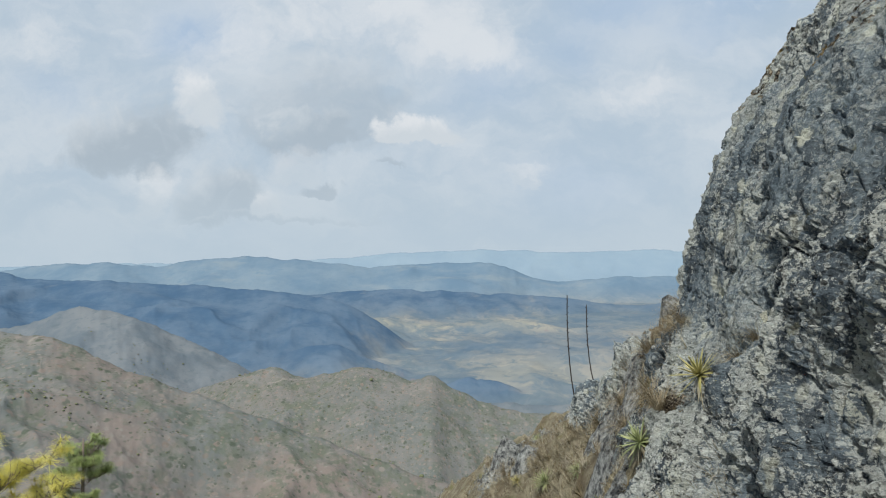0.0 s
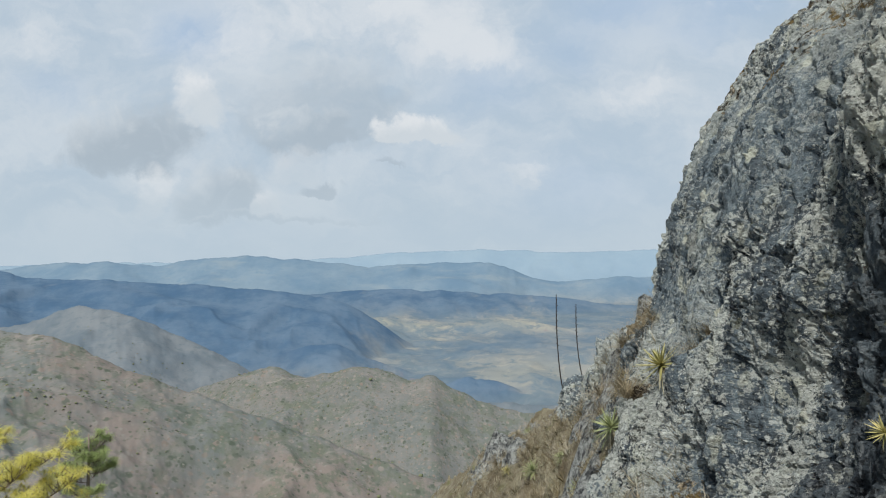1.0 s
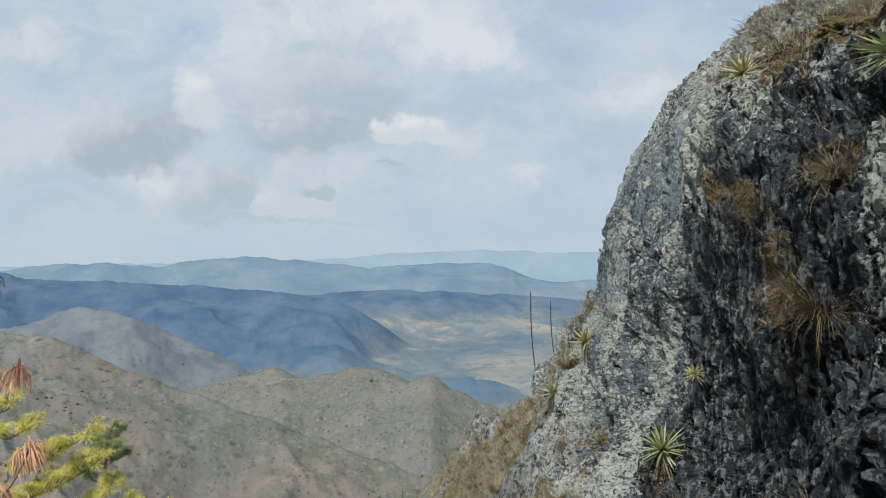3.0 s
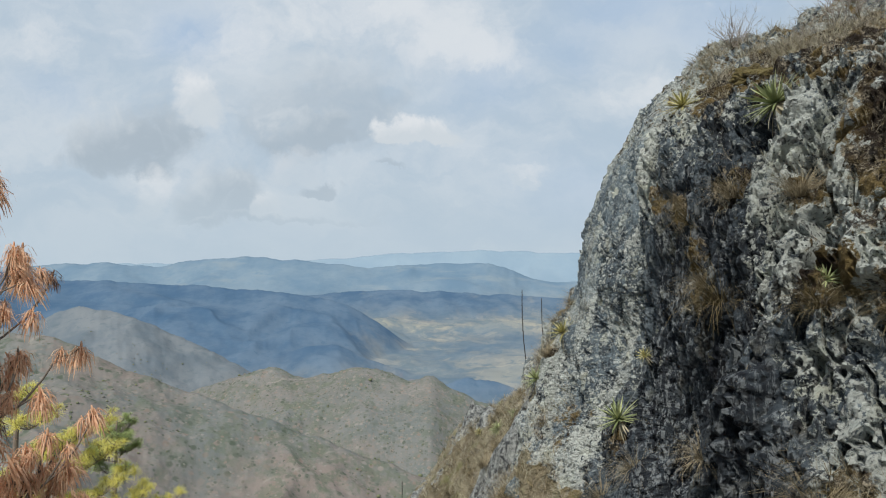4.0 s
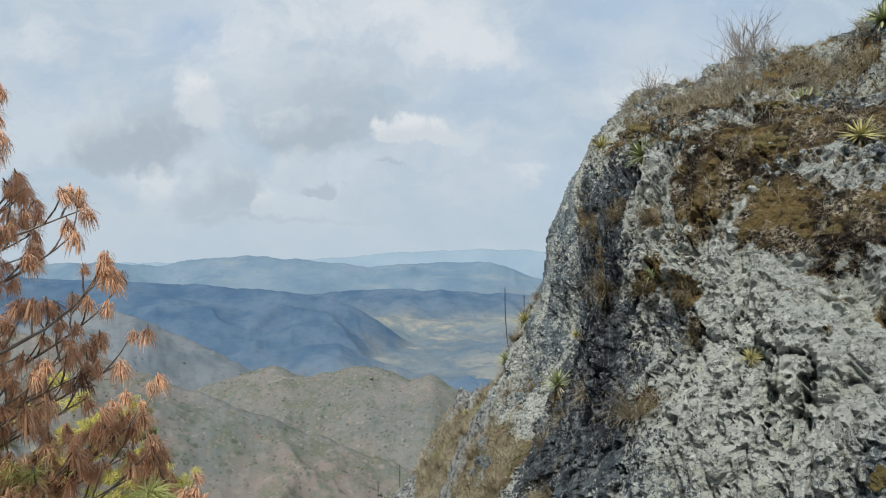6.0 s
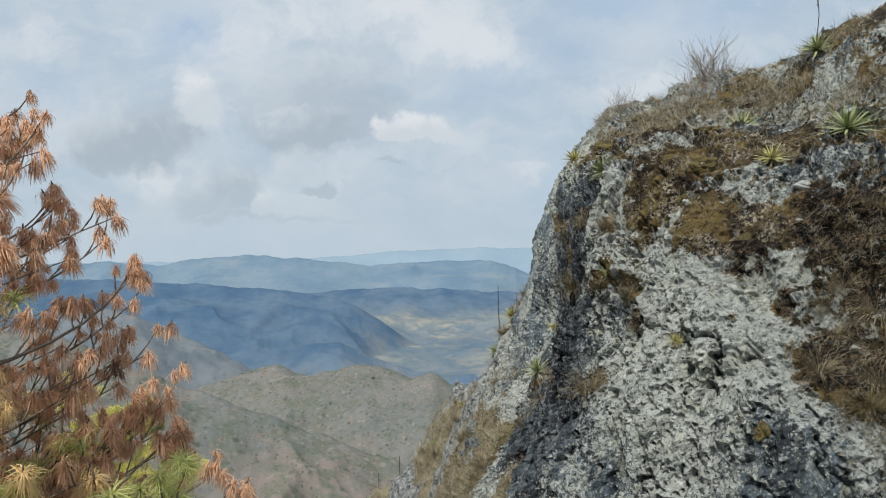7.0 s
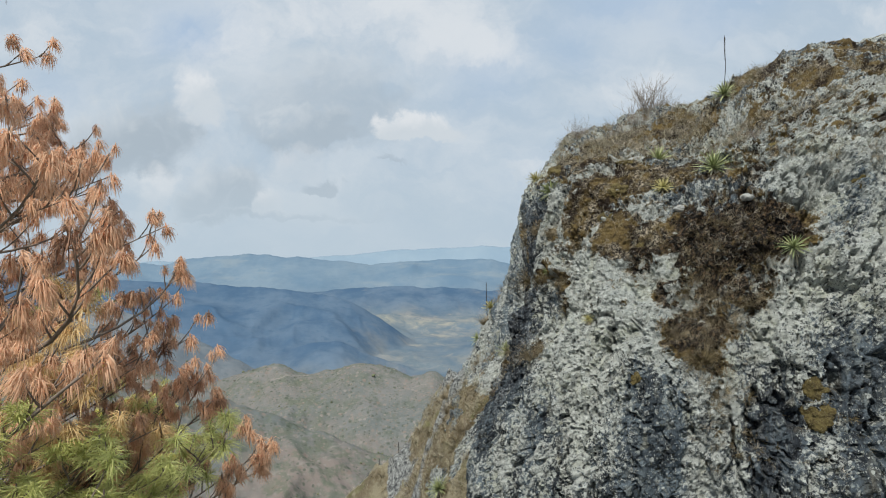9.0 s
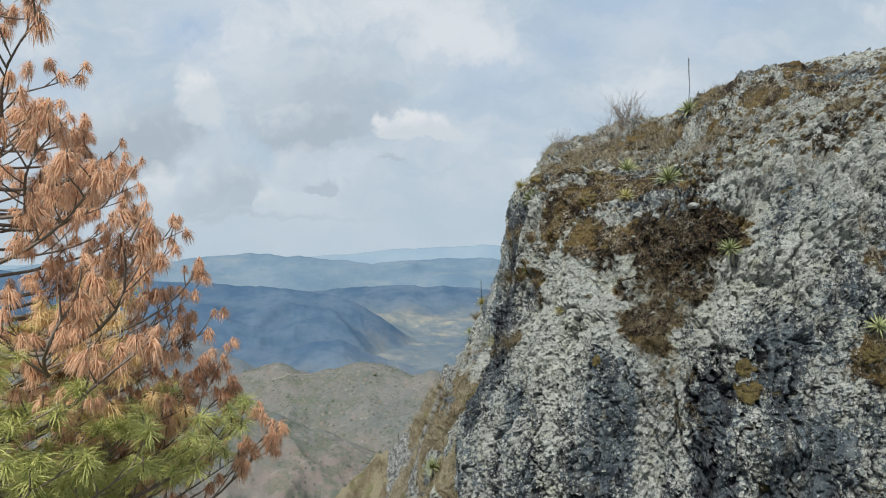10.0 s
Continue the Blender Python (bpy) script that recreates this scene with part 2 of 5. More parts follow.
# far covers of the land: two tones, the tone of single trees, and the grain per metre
# tones turn bluer and paler with distance: haze is put into these base colours
HAZED_COVERS = (
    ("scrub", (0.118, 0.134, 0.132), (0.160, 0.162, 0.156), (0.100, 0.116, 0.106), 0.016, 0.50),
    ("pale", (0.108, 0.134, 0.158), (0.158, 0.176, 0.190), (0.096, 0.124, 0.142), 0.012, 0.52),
    # wooded ridges: cloud shadow is painted into their dark blue tones
    ("shaded_woods", (0.052, 0.098, 0.162), (0.096, 0.144, 0.204), (0.060, 0.108, 0.170), 0.006, 0.54),
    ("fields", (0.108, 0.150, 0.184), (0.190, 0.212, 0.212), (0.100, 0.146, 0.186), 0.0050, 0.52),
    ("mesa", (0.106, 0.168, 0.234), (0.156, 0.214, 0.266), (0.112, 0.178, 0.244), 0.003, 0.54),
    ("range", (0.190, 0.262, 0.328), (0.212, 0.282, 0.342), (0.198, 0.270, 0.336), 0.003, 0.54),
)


def land_material():
    """Hillsides by their cover: tones of scrub at the scale of single trees and of whole slopes, with distance haze
    mixed into the colours.
    """
    m, n, b = material("hazed dry hills and valley")
    p = place(n)
    c = None
    for name, low, high, spot, grain, spots in HAZED_COVERS:
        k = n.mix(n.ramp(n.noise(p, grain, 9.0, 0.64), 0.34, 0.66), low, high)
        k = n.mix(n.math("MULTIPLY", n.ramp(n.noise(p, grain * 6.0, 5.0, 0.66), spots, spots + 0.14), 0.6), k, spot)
        if name == "fields":
            # ploughed and grazed strips between belts of trees, and pale bare banks
            wide = n.vec("MULTIPLY", n.vec("ADD", p, n.vec("SCALE", n.noise(p, 0.002, 4.0, 0.6, colour=True), scale=500.0)), (1.0, 0.5, 1.0))
            open_land = n.ramp(n.noise(wide, 0.0022, 5.0, 0.62, 0.5), 0.44, 0.58)
            k = n.mix(n.math("MULTIPLY", open_land, 0.85), k, (0.262, 0.260, 0.222))
            strip = n.noise(wide, 0.009, 7.0, 0.66, 0.8)
            k = n.mix(n.math("MULTIPLY", n.ramp(strip, 0.50, 0.60), n.math("ADD", n.math("MULTIPLY", open_land, 0.7), 0.1)), k, (0.338, 0.312, 0.250))
            k = n.mix(n.math("MULTIPLY", n.ramp(n.noise(wide, 0.016, 6.0, 0.7, 0.6), 0.52, 0.60), 0.6), k, (0.120, 0.160, 0.178))
            rusty = n.ramp(n.noise(wide, 0.006, 4.0, 0.6), 0.66, 0.72)
            k = n.mix(n.math("MULTIPLY", rusty, 0.5), k, (0.27, 0.20, 0.18))
        if name == "shaded_woods":
            clearing = n.ramp(n.noise(n.vec("MULTIPLY", p, (1.0, 0.6, 1.0)), 0.0032, 5.0, 0.62), 0.60, 0.70)
            k = n.mix(n.math("MULTIPLY", clearing, 0.55), k, (0.185, 0.200, 0.205))
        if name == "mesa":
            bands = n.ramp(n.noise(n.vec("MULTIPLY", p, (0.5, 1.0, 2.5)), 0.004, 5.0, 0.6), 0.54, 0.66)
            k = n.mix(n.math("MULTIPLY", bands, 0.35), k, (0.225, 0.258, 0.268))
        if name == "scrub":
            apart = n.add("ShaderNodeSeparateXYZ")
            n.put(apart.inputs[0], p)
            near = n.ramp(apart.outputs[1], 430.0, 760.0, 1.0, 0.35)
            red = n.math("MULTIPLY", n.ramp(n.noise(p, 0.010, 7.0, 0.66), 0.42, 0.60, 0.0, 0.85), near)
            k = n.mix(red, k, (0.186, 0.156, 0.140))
            patch = n.noise(p, 0.034, 8.0, 0.70, 0.4)
            k = n.mix(n.ramp(patch, 0.50, 0.62, 0.0, 0.80), k, (0.104, 0.121, 0.100))
            k = n.mix(n.ramp(n.noise(p, 0.047, 8.0, 0.72, 0.4), 0.54, 0.66, 0.0, 0.55), k, (0.180, 0.174, 0.160))
            leafy = n.math("MULTIPLY", n.ramp(n.noise(p, 0.009, 5.0, 0.62), 0.44, 0.58), n.ramp(n.noise(p, 0.06, 7.0, 0.70), 0.48, 0.58))
            k = n.mix(n.math("MULTIPLY", leafy, 0.70), k, (0.106, 0.122, 0.090))
            for size, much in ((0.20, 0.90), (0.42, 0.80)):
                crown = n.add("ShaderNodeTexVoronoi")
                n.put(crown.inputs["Vector"], n.vec("ADD", p, n.vec("SCALE", n.noise(p, 0.25, 3.0, 0.6, colour=True), scale=2.0)))
                crown.inputs["Scale"].default_value = size
                sort = n.add("ShaderNodeSeparateColor")
                n.put(sort.inputs[0], crown.outputs["Color"])
                round_top = n.ramp(crown.outputs["Distance"], 0.25, 0.60, 1.0, 0.0)
                leaf = n.mix(n.ramp(sort.outputs[0], 0.45, 0.80), n.mix(sort.outputs[2], (0.205, 0.196, 0.178), (0.176, 0.140, 0.120)), (0.072, 0.088, 0.068))
                k = n.mix(n.math("MULTIPLY", round_top, n.math("MULTIPLY", n.ramp(sort.outputs[1], 0.35, 0.9), much)), k, leaf)
            k = n.mix(n.ramp(n.noise(p, 0.10, 6.0, 0.70), 0.54, 0.70, 0.0, 0.35), k, (0.200, 0.196, 0.184))
            track = n.math("ABSOLUTE", n.math("SUBTRACT", n.noise(p, 0.0052, 3.0, 0.5), 0.5))
            k = n.mix(n.math("MULTIPLY", n.ramp(track, 0.0, 0.005, 0.45, 0.0), n.ramp(n.noise(p, 0.02, 2.0), 0.5, 0.6)), k, (0.30, 0.275, 0.24))
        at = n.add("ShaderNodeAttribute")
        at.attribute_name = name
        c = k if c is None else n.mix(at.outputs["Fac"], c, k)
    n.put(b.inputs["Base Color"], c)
    b.inputs["Roughness"].default_value = 1.0
    b.inputs["Specular IOR Level"].default_value = 0.0
    bumped(n, b, n.noise(p, 0.10, 5.0, 0.60), 0.22, 4.0)
    return m


ROCK, EARTH = rock_material(), earth_material()
LAND = land_material()


# ---------------------------------------------------------------- noise and mesh tools
def hash3(i, j, k, seed):
    h = (i * 374761393 + j * 668265263 + k * 2147483647 + seed * 974634777).astype(np.uint64) & 0xFFFFFFFF
    h = ((h ^ (h >> 13)) * 1274126177) & 0xFFFFFFFF
    h = ((h ^ (h >> 16)) * 2246822519) & 0xFFFFFFFF
    return ((h ^ (h >> 15)) & 0xFFFFFF).astype(np.float64) / 0xFFFFFF


def vnoise(p, seed=0):
    """Smooth value noise, -1 to 1, at rows of places."""
    f = np.floor(p)
    i = f.astype(np.int64) + 100000
    t = p - f
    t = t * t * t * (t * (t * 6 - 15) + 10)
    v = 0.0
    for a in (0, 1):
        for b in (0, 1):
            for c in (0, 1):
                k = hash3(i[:, 0] + a, i[:, 1] + b, i[:, 2] + c, seed)
                v = v + k * (t[:, 0] if a else 1 - t[:, 0]) * (t[:, 1] if b else 1 - t[:, 1]) * (t[:, 2] if c else 1 - t[:, 2])
    return v * 2 - 1


def fbm(p, octaves=4, seed=0, gain=0.5, ridged=False):
    v, a, q = 0.0, 1.0, np.array(p, float)
    for o in range(octaves):
        k = vnoise(q, seed + o)
        v = v + a * (1 - 2 * np.abs(k) if ridged else k)
        q, a = q * 2.03 + 17.3, a * gain
    return v


def cells(p, seed=0):
    """A random level for each cell of a jittered lattice, and the distance to its middle: blocky breaks in rock."""
    i = np.floor(p).astype(np.int64)
    best, level = np.full(len(p), 9.0), np.zeros(len(p))
    for a in (-1, 0, 1):
        for b in (-1, 0, 1):
            for c in (-1, 0, 1):
                j = i + (a, b, c)
                h = [hash3(j[:, 0] + 100000, j[:, 1] + 100000, j[:, 2] + 100000, seed + s) for s in range(4)]
                d = np.sqrt(((j + np.stack(h[:3], 1) - p) ** 2).sum(1))
                near = d < best
                best[near], level[near] = d[near], h[3][near]
    return level, best


def hermite(knots, values, x):
    """A smooth curve through values (rows) at knots."""
    knots, values, x = np.asarray(knots, float), np.asarray(values, float), np.clip(np.asarray(x, float), knots[0], knots[-1])
    slope = np.empty_like(values)
    slope[1:-1] = (values[2:] - values[:-2]) / (knots[2:] - knots[:-2]).reshape(-1, *[1] * (values.ndim - 1))
    slope[0], slope[-1] = (values[1] - values[0]) / (knots[1] - knots[0]), (values[-1] - values[-2]) / (knots[-1] - knots[-2])
    i = np.clip(np.searchsorted(knots, x, side="right") - 1, 0, len(knots) - 2)
    h = knots[i + 1] - knots[i]
    t = (x - knots[i]) / h
    sh = (-1, *[1] * (values.ndim - 1))
    t, h = t.reshape(sh), h.reshape(sh)
    return (2 * t**3 - 3 * t**2 + 1) * values[i] + (t**3 - 2 * t**2 + t) * h * slope[i] + (3 * t**2 - 2 * t**3) * values[i + 1] + (t**3 - t**2) * h * slope[i + 1]


def sheet_mesh(name, points, rows, cols, closed=False):
    """A mesh over a lattice of points, rows by cols."""
    mesh = bpy.data.meshes.new(name)
    a = np.arange(rows * cols).reshape(rows, cols)
    if closed:
        a = np.concatenate([a, a[:, :1]], 1)
    quads = np.stack([a[:-1, :-1], a[:-1, 1:], a[1:, 1:], a[1:, :-1]], -1).reshape(-1, 4)
    mesh.vertices.add(len(points))
    mesh.vertices.foreach_set("co", np.asarray(points, np.float32).ravel())
    mesh.loops.add(quads.size)
    mesh.loops.foreach_set("vertex_index", quads.ravel().astype(np.int32))
    mesh.polygons.add(len(quads))
    mesh.polygons.foreach_set("loop_start", np.arange(0, quads.size, 4, dtype=np.int32))
    mesh.polygons.foreach_set("use_smooth", np.ones(len(quads), bool))
    mesh.update(calc_edges=True)
    return mesh


# ---------------------------------------------------------------- the far land, one sheet to the horizon
EYE = 1.7
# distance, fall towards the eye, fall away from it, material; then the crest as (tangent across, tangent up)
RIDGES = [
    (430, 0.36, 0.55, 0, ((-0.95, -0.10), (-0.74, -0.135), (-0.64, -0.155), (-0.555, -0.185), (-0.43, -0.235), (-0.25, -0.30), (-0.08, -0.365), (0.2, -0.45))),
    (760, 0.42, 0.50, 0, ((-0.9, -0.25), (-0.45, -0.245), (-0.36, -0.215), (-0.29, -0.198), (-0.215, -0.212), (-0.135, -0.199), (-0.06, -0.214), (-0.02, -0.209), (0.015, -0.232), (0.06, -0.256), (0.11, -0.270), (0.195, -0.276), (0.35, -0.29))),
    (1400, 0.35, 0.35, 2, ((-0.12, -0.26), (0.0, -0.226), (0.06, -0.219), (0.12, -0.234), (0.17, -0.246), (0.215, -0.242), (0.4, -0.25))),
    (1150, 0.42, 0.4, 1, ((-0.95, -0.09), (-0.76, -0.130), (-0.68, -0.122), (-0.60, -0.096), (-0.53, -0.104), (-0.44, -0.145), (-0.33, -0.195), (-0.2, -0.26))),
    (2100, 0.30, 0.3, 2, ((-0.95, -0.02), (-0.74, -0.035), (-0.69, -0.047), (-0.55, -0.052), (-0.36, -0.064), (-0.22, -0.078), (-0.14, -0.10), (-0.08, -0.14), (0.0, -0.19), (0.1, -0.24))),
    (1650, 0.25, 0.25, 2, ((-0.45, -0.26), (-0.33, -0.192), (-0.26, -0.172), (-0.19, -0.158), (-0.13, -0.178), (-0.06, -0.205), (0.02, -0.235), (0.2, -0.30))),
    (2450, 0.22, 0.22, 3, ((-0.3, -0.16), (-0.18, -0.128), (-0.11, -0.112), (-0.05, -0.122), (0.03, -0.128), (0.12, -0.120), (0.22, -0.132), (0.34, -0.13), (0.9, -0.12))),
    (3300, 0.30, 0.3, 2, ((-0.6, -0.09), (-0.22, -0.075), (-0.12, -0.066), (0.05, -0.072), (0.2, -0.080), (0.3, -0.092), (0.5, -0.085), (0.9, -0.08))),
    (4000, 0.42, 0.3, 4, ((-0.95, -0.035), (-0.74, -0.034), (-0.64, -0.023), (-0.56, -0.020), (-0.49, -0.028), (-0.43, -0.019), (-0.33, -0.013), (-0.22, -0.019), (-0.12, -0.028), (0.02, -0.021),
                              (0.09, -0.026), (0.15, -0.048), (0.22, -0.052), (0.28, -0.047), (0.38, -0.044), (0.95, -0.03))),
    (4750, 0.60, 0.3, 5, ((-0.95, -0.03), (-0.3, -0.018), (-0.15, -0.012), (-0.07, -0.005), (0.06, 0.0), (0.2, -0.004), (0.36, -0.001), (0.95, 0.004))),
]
VALLEY = -330.0


def land_height(u, d):
    """The height of the far land at the tangent u and the distance d ahead, and the height of each cover."""
    p = np.stack([u * d, d, 0 * d], 1)
    hills = fbm(p * (1, 0.6, 1) / 420, 4, 3, ridged=True)
    level = np.full((len(HAZED_COVERS), len(u)), -9e3)
    level[3] = VALLEY + 13 * (hills - 0.4) * np.clip((4400 - d) / 2500, 0.15, 1) + 4 * fbm(p / 60, 3, 5)
    level[2] = level[3] + 30 * (fbm(p * (1, 0.5, 1) / 520, 3, 13) - 0.12)
    level[0] = -0.80 * d - 14 + 3 * fbm(p / 20, 4, 9)
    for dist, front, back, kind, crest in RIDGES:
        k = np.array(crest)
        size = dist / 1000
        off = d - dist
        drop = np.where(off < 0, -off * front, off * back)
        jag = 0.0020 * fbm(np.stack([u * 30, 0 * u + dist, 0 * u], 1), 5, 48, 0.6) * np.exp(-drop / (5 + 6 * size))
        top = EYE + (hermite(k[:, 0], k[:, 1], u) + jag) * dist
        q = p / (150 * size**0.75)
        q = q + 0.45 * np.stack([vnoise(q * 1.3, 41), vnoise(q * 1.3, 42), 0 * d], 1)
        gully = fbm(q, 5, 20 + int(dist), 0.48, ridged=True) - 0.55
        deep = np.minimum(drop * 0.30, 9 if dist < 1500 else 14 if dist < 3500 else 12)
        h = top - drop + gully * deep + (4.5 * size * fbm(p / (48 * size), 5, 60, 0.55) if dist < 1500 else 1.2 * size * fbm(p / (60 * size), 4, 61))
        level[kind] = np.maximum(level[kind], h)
    return level.max(0), level


def far_land():
    us = np.concatenate([np.linspace(-3.5, -0.86, 40), np.linspace(-0.84, 0.60, 560), np.linspace(0.62, 3.5, 44)])
    ds = np.concatenate([np.geomspace(24, 250, 26), np.geomspace(256, 1300, 175), np.geomspace(1306, 4850, 160)])
    u, d = np.meshgrid(us, ds)
    z, level = land_height(u.ravel(), d.ravel())
    mesh = sheet_mesh("ground", np.stack([(u * d).ravel(), d.ravel(), z], 1), len(ds), len(us))
    soft = 4 + d.ravel() * 0.006
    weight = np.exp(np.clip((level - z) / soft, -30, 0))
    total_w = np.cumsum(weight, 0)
    for i, cover in enumerate(HAZED_COVERS):
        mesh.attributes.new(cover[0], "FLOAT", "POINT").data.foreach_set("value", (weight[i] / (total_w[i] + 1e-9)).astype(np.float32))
    mesh.materials.append(LAND)
    return tagged(new("ground", mesh), "dry brown hills and a wide hazy valley below blue ranges", "hills", kind="structure")


far_land()


# ---------------------------------------------------------------- the crag
HEART = np.array((5.5, 2.5, 0.0))
RISE = (-60, -28, -8, 10, 25, 40, 56, 73, 90)
# reach of the crag from its heart, by degrees round it (from +x): at the first five and at the last four degrees of RISE
FOOT = {
    100: (6.35, 4.69, 4.74, 4.78, 4.27),
    125: (6.20, 5.95, 5.40, 5.01, 5.03),
    140: (6.50, 6.09, 5.06, 4.36, 4.33),
    152: (6.39, 5.32, 4.49, 4.05, 3.87),
    163: (6.20, 5.68, 4.22, 3.32, 3.64),
    174: (6.65, 5.05, 3.75, 3.19, 3.45),
    186: (6.64, 5.19, 3.78, 3.26, 3.49),
    200: (6.66, 4.29, 3.89, 3.45, 3.76),
    216: (6.67, 4.92, 5.06, 4.47, 4.34),
    236: (6.76, 5.60, 4.90, 4.91, 4.54),
    258: (6.53, 5.35, 4.80, 4.63, 4.79),
    285: (6.47, 5.70, 5.25, 5.44, 5.15),
    330: (6.79, 8.84, 8.45, 8.75, 8.85),
}
HEAD = {
    100: (4.49, 4.67, 4.31, 4.24),
    125: (5.07, 4.91, 4.03, 4.24),
    140: (4.47, 4.65, 3.93, 4.24),
    152: (4.27, 4.30, 4.00, 4.24),
    163: (3.80, 4.39, 4.18, 4.24),
    174: (3.99, 4.15, 3.91, 4.24),
    186: (4.06, 3.95, 3.99, 4.24),
    200: (4.18, 3.86, 3.85, 4.24),
    216: (4.43, 3.75, 3.69, 4.24),
    236: (4.30, 3.56, 4.01, 4.24),
    258: (4.75, 4.06, 4.33, 4.24),
    285: (5.52, 4.61, 4.63, 4.24),
    330: (7.29, 5.71, 4.89, 4.24),
}
ROUND = [*FOOT, 395, 460]
REACH = np.array([FOOT[k] + HEAD[k] for k in FOOT] + [(7.0, 9.0, 9.0, 9.0, 8.5, 7.2, 6.0, 4.9, HEAD[100][3]), FOOT[100] + HEAD[100]])


def crag_reach(round_deg, rise_deg):
    """Smooth reach of the crag at rows of angles."""
    rows = hermite(ROUND, REACH, round_deg)
    i = np.clip(np.searchsorted(RISE, rise_deg, side="right") - 1, 0, len(RISE) - 2)
    k = np.asarray(RISE, float)
    pick = lambda j: rows[np.arange(len(rows)), np.clip(j, 0, len(RISE) - 1)]
    h = k[i + 1] - k[i]
    t = (np.clip(rise_deg, k[0], k[-1]) - k[i]) / h
    def slope(j):
        lo, hi = np.clip(j - 1, 0, len(k) - 1), np.clip(j + 1, 0, len(k) - 1)
        return (pick(hi) - pick(lo)) / (k[hi] - k[lo])
    return ((2 * t**3 - 3 * t**2 + 1) * pick(i) + (t**3 - 2 * t**2 + t) * h * slope(i)
            + (3 * t**2 - 2 * t**3) * pick(i + 1) + (t**3 - t**2) * h * slope(i + 1))


# ribs, ledges and hollows on the face: middle, size, and how far they stand out
FORMS = (
    (3.74, -1.54, 0.25, 0.30, -0.24), (3.22, -1.35, 1.15, 0.30, -0.24), (3.10, -1.05, 1.50, 0.25, -0.15), (2.04, -0.03, 0.44, 0.30, -0.32), (4.26, -2.00, 0.09, 0.30, 0.24), (2.02, 0.35, 0.95, 0.28, 0.22),
    (2.19, -0.12, 1.62, 0.28, 0.18), (1.93, 2.47, 0.20, 0.20, 0.28), (2.21, 2.35, 0.84, 0.18, 0.25), (2.17, 3.52, 0.60, 0.26, 0.26), (1.98, 3.86, 0.06, 0.26, -0.24), (2.36, 5.04, 1.08, 0.35, -0.18), (2.50, 3.05, 1.0, 0.22, -0.18),
    (1.20, 2.9, -1.05, 0.60, 0.20), (2.26, 4.22, 1.18, 0.20, -0.26), (2.12, 4.48, 0.92, 0.20, -0.28), (2.00, 4.72, 0.66, 0.20, -0.22),
    (2.20, 3.60, 1.34, 0.13, 0.20), (2.12, 3.80, 1.16, 0.13, 0.22), (2.04, 4.00, 0.98, 0.13, 0.22), (1.96, 4.20, 0.78, 0.13, 0.18), (3.74, -0.95, 2.66, 0.28, 0.20), (4.45, -1.40, 2.30, 0.35, -0.18),
)


def ways(round_deg, rise_deg):
    a, e = np.radians(round_deg), np.radians(rise_deg)
    return np.stack([np.cos(a) * np.cos(e), np.sin(a) * np.cos(e), np.sin(e)], 1)


def crag_form(round_deg, rise_deg):
    """Places on the crag with its ribs and hollows, before the rock's roughness."""
    v = ways(round_deg, rise_deg)
    p = HEART + v * crag_reach(round_deg, rise_deg)[:, None]
    push = 0 * p[:, 0]
    for x, y, z, size, out in FORMS:
        push = push + out * np.exp(-((p - (x, y, z)) ** 2).sum(1) / size**2)
    return p + v * push[:, None]


def slabs(p):
    """Where the rock breaks into smooth blue-grey slabs, 0 to 1."""
    side = np.clip((p[:, 1] - 2.3) * 1.3, 0, 1) * np.clip((3.4 - p[:, 0]) * 2, 0, 1)
    return np.clip(0.72 + 0.9 * fbm(p * (1.3, 1.3, 0.8), 3, 44), 0, 1) * np.maximum(side, 0.35)


def crag_relief(p):
    """How far the rough rock stands out of its smooth form, in metres."""
    tall = p * (1.0, 1.0, 0.30)
    bend = np.stack([fbm(p * 2.7, 3, k, 0.6) for k in (5, 105, 205)], 1)
    r = 0.10 * fbm(p * 0.9, 3, 1) + 0.06 * (fbm(tall * 2.4, 3, 11, ridged=True) - 0.5)
    level, mid = cells(tall * 3.4 + 0.35 * bend, 31)
    r = r + 0.10 * (level - 0.5) - 0.06 * mid**2
    level, mid = cells(p * (9.0, 9.0, 3.4) + 0.6 * bend, 57)
    r = r + 0.075 * (level - 0.5) - 0.055 * mid**2
    level, mid = cells(p * (22, 22, 13) + 0.8 * bend, 77)
    r = r + 0.045 * (level - 0.5) - 0.035 * mid**2
    for scale, deep, seed in (((3.4, 3.4, 0.6), 0.17, 15), ((7.0, 7.0, 1.4), 0.12, 16), ((12.0, 12.0, 3.0), 0.07, 17)):
        line = vnoise(p * scale + 0.45 * bend, seed)
        r = r - deep * np.exp(-((line / 0.05) ** 2)) * np.clip(0.5 + 2 * vnoise(p * 1.6, seed + 60), 0, 1)
    r = r + 0.016 * fbm(p * 14, 3, 71, gain=0.65)
    r = r * (1 - 0.52 * slabs(p))
    return r + 0.06


def straw_foot(p):
    """Where the crag's low foot is grown over by the grass of the slope, 0 to 1."""
    broken = np.clip(0.50 + 2.8 * fbm(p * (1.3, 1.3, 0.8), 3, 34), 0, 1)
    return broken * np.clip((1.84 - p[:, 0] + 0.30 * vnoise(p * 1.7, 33)) * 4, 0, 1) * np.clip((p[:, 1] - 0.5) * 2, 0, 1) * np.clip((0.7 - p[:, 2]) * 3, 0, 1)


